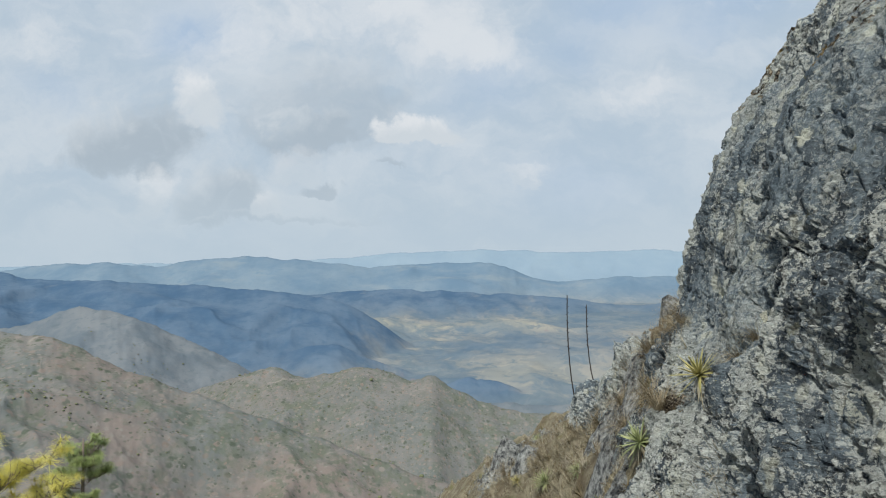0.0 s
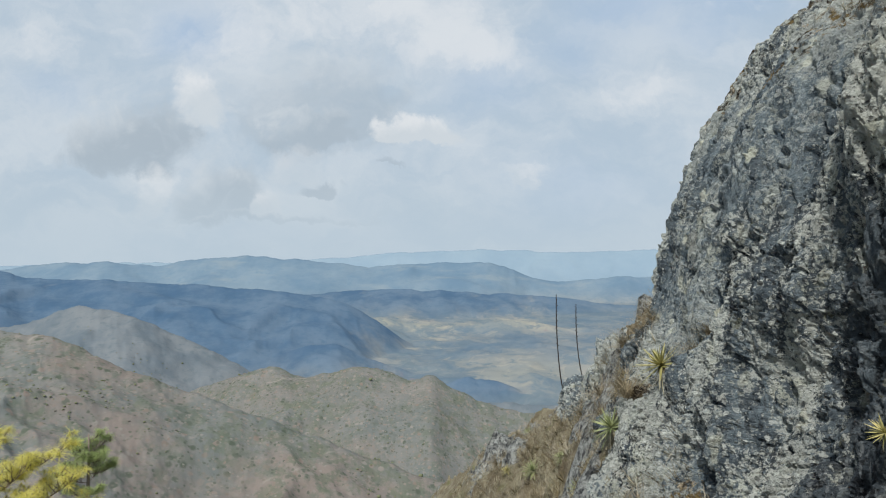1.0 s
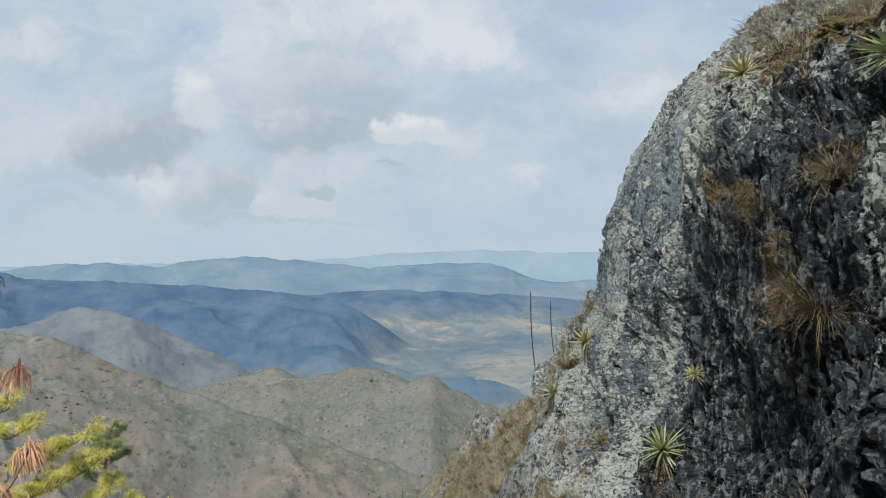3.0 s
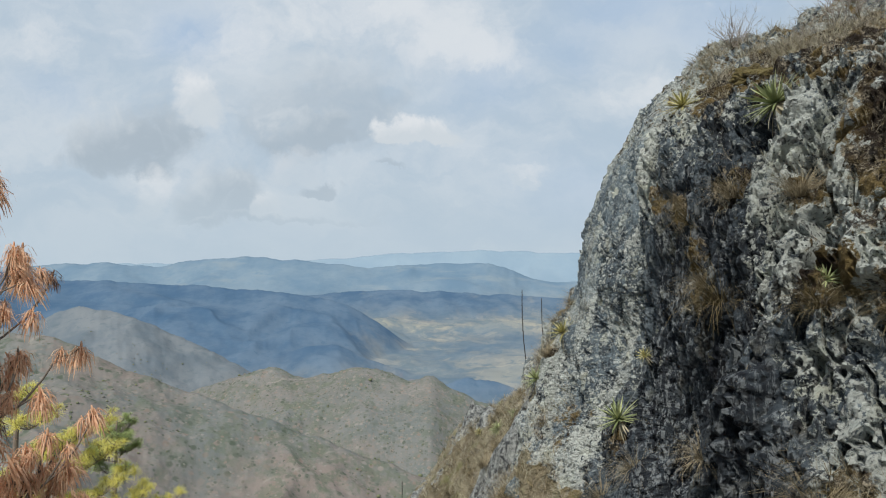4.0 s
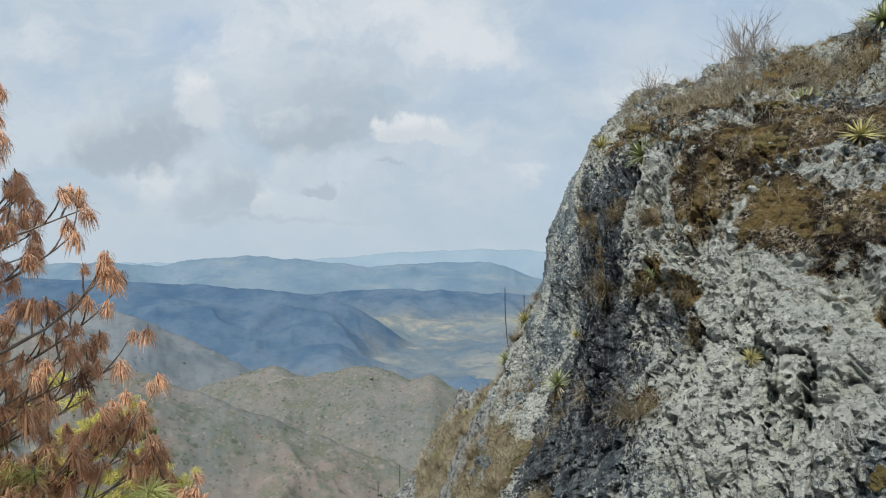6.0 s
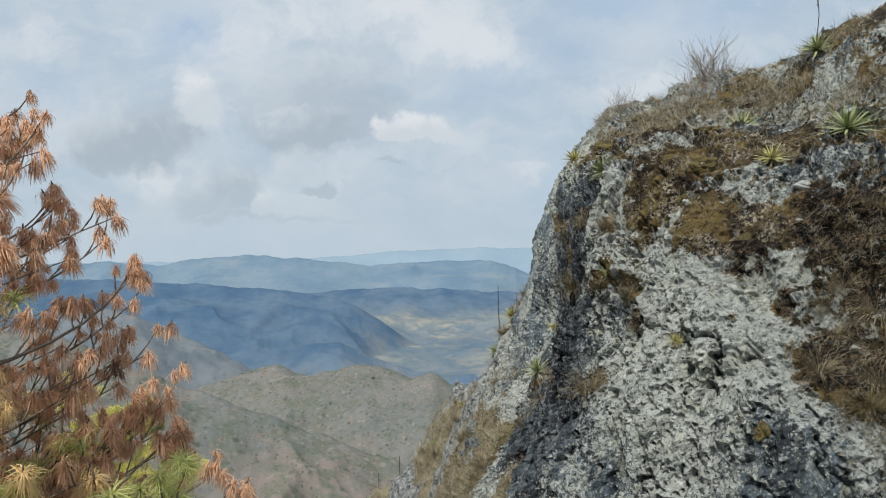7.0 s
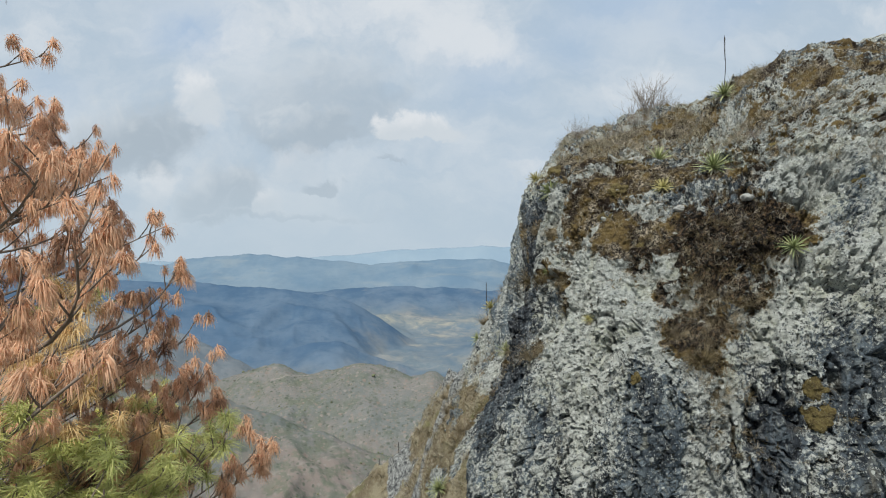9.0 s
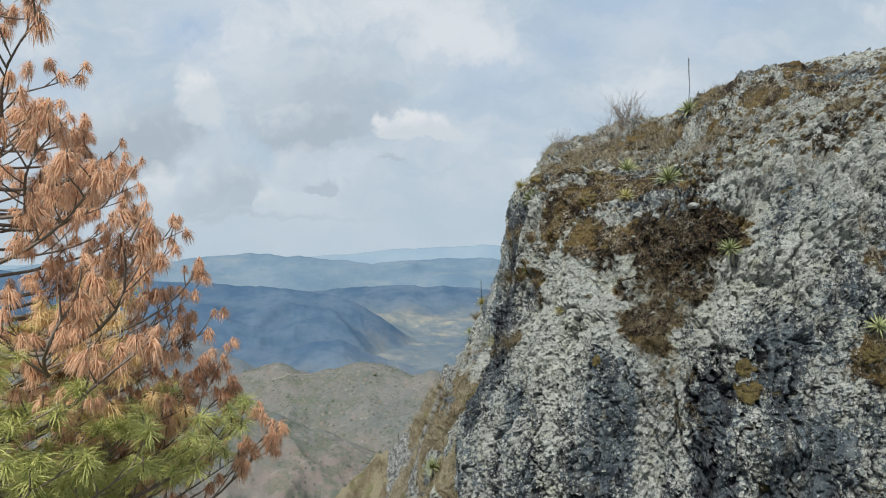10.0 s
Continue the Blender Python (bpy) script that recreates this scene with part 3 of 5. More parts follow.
def crag_surface(round_deg, rise_deg):
    """Places on the rough face of the crag, smoother where moss and litter fill it."""
    v = ways(round_deg, rise_deg)
    p = crag_form(round_deg, rise_deg)
    filled = 0 * p[:, 0]
    for x, y, z, r in SOIL_TOP + SOIL_FACE:
        filled = np.maximum(filled, np.clip(1.5 - np.sqrt(((p - (x, y, z)) ** 2).sum(1)) / r, 0, 0.5))
    filled = np.maximum(filled, 0.6 * straw_foot(p))
    return p + v * (crag_relief(p) * (1 - filled) + 0.05 * filled)[:, None]


def crag():
    az = np.concatenate([np.arange(100, 128, 0.6), np.arange(128, 222, 0.20), np.arange(222, 300, 0.24), np.arange(300, 312, 0.5), np.arange(312, 460, 2.5)])
    el = np.concatenate([np.arange(-60, -30, 0.6), np.arange(-30, 62, 0.24), np.arange(62, 70, 0.5), np.arange(70, 90.01, 1.0)])
    A, E = np.meshgrid(az, el)
    pts = crag_surface(A.ravel(), E.ravel())
    mesh = sheet_mesh("crag", pts, len(el), len(az), closed=True)
    soft = crag_form(A.ravel(), E.ravel())
    grid = soft.reshape(len(el), len(az), 3)
    face = np.cross(np.gradient(grid, axis=1), np.gradient(grid, axis=0)).reshape(-1, 3)
    steep = np.abs(face[:, 2]) / (np.linalg.norm(face, axis=1) + 1e-9)
    soil = np.clip((steep - 0.42) * 1.6, 0, 0.26) + np.clip((steep - 0.40) * 1.2, 0, 0.17) * np.clip((soft[:, 2] - 2.1) * 3, 0, 1) + 0.22 * np.clip(fbm(soft * 1.1, 3, 40) - 0.15, 0, 1) * np.clip(steep * 2.5, 0, 1)
    grown = straw_foot(soft)
    soil = soil + grown
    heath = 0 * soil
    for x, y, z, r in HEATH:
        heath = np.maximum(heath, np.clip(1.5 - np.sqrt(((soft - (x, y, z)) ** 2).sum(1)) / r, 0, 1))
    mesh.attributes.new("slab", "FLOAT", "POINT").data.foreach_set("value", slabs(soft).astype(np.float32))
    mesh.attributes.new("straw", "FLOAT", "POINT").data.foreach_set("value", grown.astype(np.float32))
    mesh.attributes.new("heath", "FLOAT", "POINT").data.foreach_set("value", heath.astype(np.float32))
    patch = 0 * soil
    for x, y, z, r in SOIL:
        patch = np.maximum(patch, np.clip(1.35 - np.sqrt(((soft - (x, y, z)) ** 2).sum(1)) / r, 0, 0.45 if (x, y, z, r) in HEATH else 0.60))
    soil = soil + patch
    mesh.attributes.new("soil", "FLOAT", "POINT").data.foreach_set("value", np.clip(soil, 0, 1).astype(np.float32))
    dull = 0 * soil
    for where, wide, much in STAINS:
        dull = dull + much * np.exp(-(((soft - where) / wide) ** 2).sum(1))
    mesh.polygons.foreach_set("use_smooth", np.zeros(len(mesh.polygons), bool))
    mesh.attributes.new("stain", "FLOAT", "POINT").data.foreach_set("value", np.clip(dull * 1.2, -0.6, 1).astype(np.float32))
    mesh.materials.append(ROCK)
    return tagged(new("crag", mesh), "rough grey rock crag crusted with pale lichen and dry moss", "rock crag", kind="structure")


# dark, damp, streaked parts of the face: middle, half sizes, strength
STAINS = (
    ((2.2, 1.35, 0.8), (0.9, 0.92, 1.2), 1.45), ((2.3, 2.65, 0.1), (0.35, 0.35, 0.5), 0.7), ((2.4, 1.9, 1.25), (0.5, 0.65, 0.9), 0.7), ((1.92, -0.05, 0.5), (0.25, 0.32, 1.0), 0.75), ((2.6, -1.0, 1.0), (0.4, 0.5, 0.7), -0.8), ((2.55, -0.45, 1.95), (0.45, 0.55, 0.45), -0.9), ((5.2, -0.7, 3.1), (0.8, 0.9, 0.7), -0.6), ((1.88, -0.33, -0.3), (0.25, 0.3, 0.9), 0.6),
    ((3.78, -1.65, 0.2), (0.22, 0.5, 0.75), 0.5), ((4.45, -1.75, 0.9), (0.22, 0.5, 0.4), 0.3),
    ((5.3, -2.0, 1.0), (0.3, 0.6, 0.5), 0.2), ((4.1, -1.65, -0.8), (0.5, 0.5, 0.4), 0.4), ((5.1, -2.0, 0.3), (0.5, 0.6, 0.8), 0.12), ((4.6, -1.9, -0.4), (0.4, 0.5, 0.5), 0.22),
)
# patches of moss, litter and dry stems on the rock: middle and size
SOIL_TOP = [
    (2.83, 1.70, 2.78, 0.27), (3.04, 0.81, 2.88, 0.26), (3.59, 1.43, 3.09, 0.26), (4.44, 1.96, 3.54, 0.25), (4.61, 1.31, 3.52, 0.20), (2.68, 0.00, 2.28, 0.30), (2.90, -0.58, 2.00, 0.25),
    (3.18, -0.86, 1.96, 0.22), (4.92, 0.54, 3.53, 0.17), (4.59, -0.97, 2.57, 0.20), (4.94, -1.27, 2.56, 0.13), (5.63, -1.01, 3.34, 0.17), (3.46, 2.38, 3.56, 0.27), (3.87, 2.24, 3.62, 0.25),
    (3.38, -0.16, 2.53, 0.24), (3.70, -0.36, 2.54, 0.24), (3.20, 1.71, 3.11, 0.28), (3.66, 1.77, 3.35, 0.27), (3.27, 0.12, 2.55, 0.26), (4.10, -0.45, 2.52, 0.24),
    (2.87, 2.13, 3.03, 0.24), (2.66, 1.55, 2.50, 0.18), (2.95, 2.34, 3.18, 0.20), (3.30, 2.02, 3.25, 0.26), (2.60, 0.15, 2.32, 0.2), (2.90, 0.14, 2.52, 0.22), (4.25, 0.55, 3.25, 0.24), (5.0, -0.2, 3.35, 0.22), (5.6, 0.5, 4.0, 0.26), (4.4, 1.2, 3.65, 0.28), (5.3, 1.3, 4.1, 0.30), (6.1, 0.2, 4.1, 0.24), (3.95, 0.95, 3.2, 0.24),
]
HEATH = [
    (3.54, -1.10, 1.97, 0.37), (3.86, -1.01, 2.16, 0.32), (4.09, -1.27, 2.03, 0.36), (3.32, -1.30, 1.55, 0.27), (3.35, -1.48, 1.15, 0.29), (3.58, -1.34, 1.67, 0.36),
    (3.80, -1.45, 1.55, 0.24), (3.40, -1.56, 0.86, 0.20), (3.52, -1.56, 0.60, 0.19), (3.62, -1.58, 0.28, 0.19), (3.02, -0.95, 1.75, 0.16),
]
SOIL_FACE = [
    (4.23, -1.71, 0.49, 0.23), (4.17, -1.69, -0.48, 0.20), (4.50, 0.13, 3.70, 0.26), (4.59, 2.13, 3.78, 0.23), (6.65, 2.90, 4.80, 0.25), (5.64, -1.04, 3.36, 0.19),
    (5.01, -1.26, 2.63, 0.11), (5.30, -1.87, 1.73, 0.17), (5.24, -2.00, 0.82, 0.32), (5.26, -1.77, 2.01, 0.11), (5.33, -1.91, -0.24, 0.27), (3.58, -1.62, 0.64, 0.14),
    (3.74, -1.65, 0.19, 0.14),
]
SOIL_SIDE = [
    (2.26, 1.37, 1.65, 0.19), (2.38, 0.96, 2.12, 0.19), (2.35, 0.32, 2.07, 0.15), (2.36, 1.75, 2.01, 0.16), (2.32, -0.39, 1.54, 0.12), (2.05, -0.46, 0.85, 0.10),
    (2.30, -0.56, 1.33, 0.08), (2.20, -0.09, 1.59, 0.16), (2.31, 2.11, 2.11, 0.14), (2.24, 1.28, 1.42, 0.18), (1.96, 2.53, 0.12, 0.19), (2.08, 4.50, 0.88, 0.09), (1.94, 4.80, 0.50, 0.10),
]
SOIL = SOIL_TOP + HEATH + SOIL_FACE + SOIL_SIDE
crag()

# ---------------------------------------------------------------- the grassy spur under the crag
SPUR_Y = (-8, 0, 2.5, 4.5, 6.5, 8, 10, 13.5, 16.6, 20, 26, 40)
SPUR = ((2.0, -4.0), (1.9, -1.9), (1.9, -1.0), (2.0, 0.30), (2.42, 0.80), (2.52, 0.05), (2.5, -1.0), (3.1, -1.9), (2.2, -3.4), (1.5, -5.5), (0.0, -9.0), (-4.0, -22.0))


def spur_height(x, y, rough=True):
    line = hermite(SPUR_Y, SPUR, y)
    xc, zc = line[:, 0], line[:, 1]
    steep = 2.05 - 0.85 * np.clip((y - 7.5) / 2, 0, 1)
    d = xc + 0.10 - x
    z = zc - np.where(d > 0, steep * d * (1 - 0.25 * np.clip(d / 6, 0, 1)), -0.35 * d)
    z = z + 1.05 * np.exp(-(((x - 1.0) / 0.9) ** 2) - ((y - 11.5) / 1.6) ** 2)
    if rough:
        p = np.stack([x, y, z * 0.5], 1)
        bare = spur_bare(x, y)
        lev, mid = cells(p * (1.9, 1.9, 1.2) + 0.3 * vnoise(p * 2, 3)[:, None], 91)
        lev2, mid2 = cells(p * (5.5, 5.5, 3), 92)
        z = z + 0.20 * fbm(p * 0.8, 4, 80) + 0.09 * fbm(p * 2.6, 3, 83) + 0.05 * fbm(p * 6, 3, 84) + bare * (0.10 + 0.42 * (lev - 0.4) - 0.30 * mid**2 + 0.14 * (lev2 - 0.5))
    return z


def spur_bare(x, y):
    """Where rock shows through the grass of the slope, 0 to 1."""
    p = np.stack([x, y * 0.8, 0 * x], 1)
    crest = np.exp(-(((x - hermite(SPUR_Y, SPUR, y)[:, 0]) / 0.55) ** 2)) * np.clip((y - 4.5) * 1.5, 0, 1) * np.clip((12.5 - y) * 0.7, 0, 1)
    return np.clip(0.22 + 0.80 * crest + 1.1 * fbm(p * 0.85, 4, 95) - 0.6 * np.exp(-(((x - 1.0) / 1.8) ** 2) - ((y - 10.5) / 3.0) ** 2), 0, 1)


def spur():
    xs = np.concatenate([np.linspace(-70, -27, 20), np.linspace(-26, -4, 50), np.linspace(-3.9, 4.2, 180), np.linspace(4.4, 12, 16), np.linspace(14, 70, 20)])
    ys = np.concatenate([np.linspace(-70, -15, 20), np.linspace(-14, 0, 40), np.linspace(0.05, 19, 330), np.linspace(19.2, 36, 60)])
    X, Y = np.meshgrid(xs, ys)
    z = spur_height(X.ravel(), Y.ravel())
    mesh = sheet_mesh("slope", np.stack([X.ravel(), Y.ravel(), z], 1), len(ys), len(xs))
    mesh.attributes.new("bare", "FLOAT", "POINT").data.foreach_set("value", spur_bare(X.ravel(), Y.ravel()).astype(np.float32))
    mesh.materials.append(EARTH)
    return tagged(new("slope", mesh), "steep slope of dry grass and grey stones below the crag", "slope", kind="structure")


spur()


# ---------------------------------------------------------------- plant materials
def leaf_material(name, low, high, grain=8.0, rough=0.6, through_light=0.25):
    """Leaves or needles: a tone for each strip, with fine grain along it and some light through it."""
    m, n, b = material(name)
    island = n.add("ShaderNodeNewGeometry").outputs["Random Per Island"]
    c = n.mix(n.math("FRACT", n.math("ADD", island, n.add("ShaderNodeObjectInfo").outputs["Random"])), low, high)
    c = n.mix(n.math("MULTIPLY", n.noise(place(n), grain, 3.0), 0.5), c, tuple(0.55 * v for v in low))
    n.put(b.inputs["Base Color"], c)
    b.inputs["Roughness"].default_value = rough
    if through_light:
        t = n.add("ShaderNodeBsdfTranslucent")
        n.put(t.inputs[0], c)
        x = n.add("ShaderNodeMixShader")
        x.inputs[0].default_value = through_light
        n.put(x.inputs[1], b.outputs[0])
        n.put(x.inputs[2], t.outputs[0])
        out = [o for o in m.node_tree.nodes if o.bl_idname == "ShaderNodeOutputMaterial"][0]
        n.put(out.inputs[0], x.outputs[0])
    return m


def bark_material(name, low, high):
    m, n, b = material(name)
    p = place(n)
    n.put(b.inputs["Base Color"], n.mix(n.noise(p, 22.0, 6.0, 0.7), low, high))
    bumped(n, b, n.noise(n.vec("MULTIPLY", p, (1, 1, 0.4)), 40.0, 5.0), 0.7, 0.02)
    return m


AGAVE_GREEN = leaf_material("green rosette leaves", (0.15, 0.19, 0.075), (0.46, 0.49, 0.25), 20.0, 0.45, 0.12)
AGAVE_YELLOW = leaf_material("yellowed rosette leaves", (0.26, 0.25, 0.09), (0.60, 0.54, 0.24), 20.0, 0.5, 0.12)
STRAW = leaf_material("dry straw", (0.225, 0.198, 0.132), (0.56, 0.52, 0.38), 30.0, 0.8, 0.2)
RUST_STRAW = leaf_material("rust-brown dry stems", (0.034, 0.028, 0.014), (0.30, 0.238, 0.125), 30.0, 0.8, 0.15)
GREY_STRAW = leaf_material("greyed dry stems", (0.19, 0.170, 0.132), (0.53, 0.48, 0.38), 30.0, 0.8, 0.15)
TAN_STRAW = leaf_material("pinkish tan dry stems", (0.18, 0.146, 0.090), (0.50, 0.43, 0.295), 30.0, 0.8, 0.2)
GREY_TWIG = bark_material("grey twigs", (0.14, 0.12, 0.105), (0.36, 0.32, 0.27))
PALE_STONE = bark_material("pale loose stone", (0.17, 0.18, 0.17), (0.38, 0.39, 0.37))
STALK = bark_material("dark dry stalk", (0.012, 0.010, 0.010), (0.05, 0.04, 0.035))
BARK = bark_material("pine bark", (0.08, 0.063, 0.05), (0.28, 0.23, 0.19))
NEEDLE_BROWN = leaf_material("dead rust needles", (0.70, 0.40, 0.245), (0.94, 0.68, 0.475), 14.0, 0.7, 0.42)
NEEDLE_DARK = leaf_material("dark dead needles", (0.18, 0.10, 0.065), (0.40, 0.23, 0.145), 14.0, 0.7, 0.3)
NEEDLE_GREEN = leaf_material("green needles", (0.42, 0.46, 0.14), (0.78, 0.78, 0.34), 14.0, 0.5, 0.36)
NEEDLE_GOLD = leaf_material("golden fading needles", (0.70, 0.48, 0.22), (0.92, 0.72, 0.40), 14.0, 0.5, 0.38)
NEEDLE_DEEP = leaf_material("deep green needles", (0.26, 0.34, 0.12), (0.50, 0.58, 0.25), 14.0, 0.5, 0.4)
NEEDLE_LIME = leaf_material("yellow-green needles", (0.56, 0.53, 0.12), (0.93, 0.86, 0.30), 14.0, 0.5, 0.45)


# ---------------------------------------------------------------- plant meshes
class Strips:
    """Gathers ribbons and tubes, and makes one mesh of them."""

    def __init__(self):
        self.v, self.f, self.mat = [], [], []

    def ribbon(self, path, widths, side, fold=0.0, mat=0):
        """A strip along a path; fold lifts its edges into a trough."""
        path, side = [Vector(p) for p in path], Vector(side).normalized()
        start, k = len(self.v), 3 if fold else 2
        for i, (p, wd) in enumerate(zip(path, widths)):
            along = path[min(i + 1, len(path) - 1)] - path[max(i - 1, 0)]
            lift = along.cross(side).normalized() * wd * fold
            row = [p - side * wd - lift, p, p + side * wd - lift] if fold else [p - side * wd, p + side * wd]
            self.v.extend(row)
        for i in range(len(path) - 1):
            for j in range(k - 1):
                a = start + i * k + j
                self.f.append((a, a + 1, a + k + 1, a + k))
                self.mat.append(mat)

    def tube(self, path, radii, sides=5, mat=0):
        path = [Vector(p) for p in path]
        start = len(self.v)
        for i, (p, r) in enumerate(zip(path, radii)):
            along = (path[min(i + 1, len(path) - 1)] - path[max(i - 1, 0)]).normalized()
            one = along.orthogonal().normalized()
            two = along.cross(one)
            for j in range(sides):
                a = 2 * math.pi * j / sides
                self.v.append(p + one * (r * math.cos(a)) + two * (r * math.sin(a)))
        for i in range(len(path) - 1):
            for j in range(sides):
                a, b = start + i * sides + j, start + i * sides + (j + 1) % sides
                self.f.append((a, b, b + sides, a + sides))
                self.mat.append(mat)
        self.f.append(tuple(start + (len(path) - 1) * sides + j for j in range(sides)))
        self.mat.append(mat)

    def mesh(self, name, *mats):
        m = bpy.data.meshes.new(name)
        m.from_pydata([tuple(v) for v in self.v], [], self.f)
        for x in mats:
            m.materials.append(x)
        m.polygons.foreach_set("material_index", np.array(self.mat, np.int32))
        m.polygons.foreach_set("use_smooth", np.ones(len(self.f), bool))
        m.update()
        return m


def under(name, mesh, parent, label="", m=None):
    """A mesh object as a part of a thing."""
    ob = new(name, mesh)
    ob.parent = parent
    if m is not None:
        ob.matrix_basis = m
    return tagged(ob, label)


def seats(places, sink=0.02):
    """The places on the rough rock nearest along the reach to the given ones, and the outward ways there."""
    q = np.asarray(places, float) - HEART
    r = np.linalg.norm(q, axis=1)
    a, e = np.degrees(np.arctan2(q[:, 1], q[:, 0])) % 360, np.degrees(np.arcsin(q[:, 2] / r))
    a = np.where(a < 100, a + 360, a)
    here, east, north, west, south = (crag_surface(a + i, e + j) for i, j in ((0, 0), (1.5, 0), (0, 1.5), (-1.5, 0), (0, -1.5)))
    n = np.cross(east - west, north - south)
    n = n / np.linalg.norm(n, axis=1)[:, None]
    n = n * np.sign((n * q).sum(1))[:, None]
    return here - n * sink, n


def on_crag(x, y, z, sink=0.02):
    p, n = seats([(x, y, z)], sink)
    return Vector(p[0]), Vector(n[0])


def on_slope(x, y):
    return Vector((x, y, float(spur_height(np.array([x]), np.array([y]))[0])))


def rosette_mesh(seed, leaves=46, name="rosette", dead=False, mat=None):
    """A ball of stiff pointed leaves of unit reach, or the skirt of dead ones below it."""
    rnd, s = random.Random(seed), Strips()
    for i in range(leaves):
        turn = i * 2.39996 + rnd.uniform(-0.15, 0.15)
        rise = rnd.uniform(-75, -20) if dead else 82 - 98 * (i / leaves) ** 0.8 + rnd.uniform(-8, 8)
        size = rnd.uniform(0.55, 0.9) if dead else rnd.uniform(0.82, 1.08) * (0.75 + 0.25 * min(1, 3 * i / leaves))
        e = radians(rise)
        out = Vector((math.cos(turn), math.sin(turn), 0))
        side = Vector((-math.sin(turn), math.cos(turn), 0))
        sag = rnd.uniform(0.2, 0.5) if dead else rnd.uniform(0.02, 0.16)
        path = []
        for t in (0.04, 0.25, 0.5, 0.75, 1.0):
            path.append(out * (math.cos(e) * t * size) + Vector((0, 0, math.sin(e) * t * size - sag * t * t * size)))
        wd = 0.040 if dead else 0.052
        s.ribbon(path, (wd * 0.7, wd, wd * 0.85, wd * 0.5, 0.003), side, fold=0.45)
    return s.mesh(name, mat)


def leaf_mesh(seed, mat):
    """One stiff, pointed, folded leaf of unit length along +x, its tip sagging a little."""
    rnd, s = random.Random(seed), Strips()
    sag, wd = rnd.uniform(0.03, 0.16), rnd.uniform(0.047, 0.057)
    path = [Vector((t, 0, -sag * t * t)) for t in (0.04, 0.2, 0.4, 0.6, 0.8, 1.0)]
    s.ribbon(path, (wd * 0.7, wd, wd * 0.95, wd * 0.75, wd * 0.45, 0.003), (0, 1, 0), fold=0.45)
    return s.mesh("leaf", mat)


def clump_mesh(seed, blades=70, lean=0.5, droop=0.5, mat=STRAW, name="dry_grass", wide=0.010, steps=3):
    """A tuft of thin dry blades of unit length."""
    rnd, s = random.Random(seed), Strips()
    for i in range(blades):
        turn = rnd.uniform(0, 6.283)
        out = Vector((math.cos(turn), math.sin(turn), 0))
        tilt, size = abs(rnd.gauss(0, lean)), rnd.uniform(0.45, 1.05)
        root = out * rnd.uniform(0, 0.16)
        path, d = [root], droop * rnd.uniform(0.3, 1.2)
        for t in ((0.33, 0.66, 1.0) if steps == 3 else (0.5, 1.0)):
            a = tilt + d * t
            path.append(path[-1] + (out * math.sin(a) + Vector((rnd.uniform(-0.12, 0.12), rnd.uniform(-0.12, 0.12), math.cos(a)))) * (size / steps))
        s.ribbon(path, (wide, wide * 0.9, wide * 0.6, wide * 0.15) if steps == 3 else (wide, wide * 0.75, wide * 0.15), (-math.sin(turn + 0.6), math.cos(turn + 0.6), rnd.uniform(-0.3, 0.3)))
    return s.mesh(name, mat)


def twig_mesh(seed, stems=16, mat=GREY_TWIG, name="twigs"):
    """A bare, much forked bush of unit height."""
    rnd, s = random.Random(seed), Strips()

    def grow(p, way, size, r, depth):
        path = [p]
        for _ in range(3):
            way = (way + Vector((rnd.gauss(0, 0.16), rnd.gauss(0, 0.16), rnd.uniform(0, 0.12)))).normalized()
            path.append(path[-1] + way * size / 3)
        s.tube(path, [r * (1 - 0.2 * i) for i in range(4)], 3)
        if depth:
            for _ in range(rnd.choice((2, 3))):
                k = rnd.choice((1, 2, 3))
                grow(path[k], (way + Vector((rnd.gauss(0, 0.45), rnd.gauss(0, 0.45), rnd.uniform(-0.1, 0.5)))).normalized(), size * rnd.uniform(0.5, 0.75), r * 0.6, depth - 1)

    for _ in range(stems):
        a = rnd.uniform(0, 6.283)
        grow(Vector((rnd.uniform(-0.12, 0.12), rnd.uniform(-0.12, 0.12), 0)), Vector((math.cos(a) * 0.6, math.sin(a) * 0.6, rnd.uniform(0.5, 1.2))).normalized(), rnd.uniform(0.3, 0.5), 0.006, 2)
    return s.mesh(name, mat)


def placed(p, n=None, size=1.0, turn=0.0, upright=0.5):
    """A pose at p, its top between straight up and the way n."""
    top = Vector((0, 0, 1)) if n is None else (Vector((0, 0, 1)) * upright + Vector(n) * (1 - upright)).normalized()
    q = top.to_track_quat("Z", "Y")
    return Matrix.LocRotScale(p, q @ Euler((0, 0, turn)).to_quaternion(), (size, size, size))


# ---------------------------------------------------------------- rosettes on the rock
LEAVES = [[leaf_mesh(10 * k + i, mat) for i in range(4)] for k, mat in enumerate((AGAVE_GREEN, AGAVE_YELLOW))]
SKIRTS = [rosette_mesh(20 + i, 26, "dead_leaves", True, STRAW) for i in range(2)]


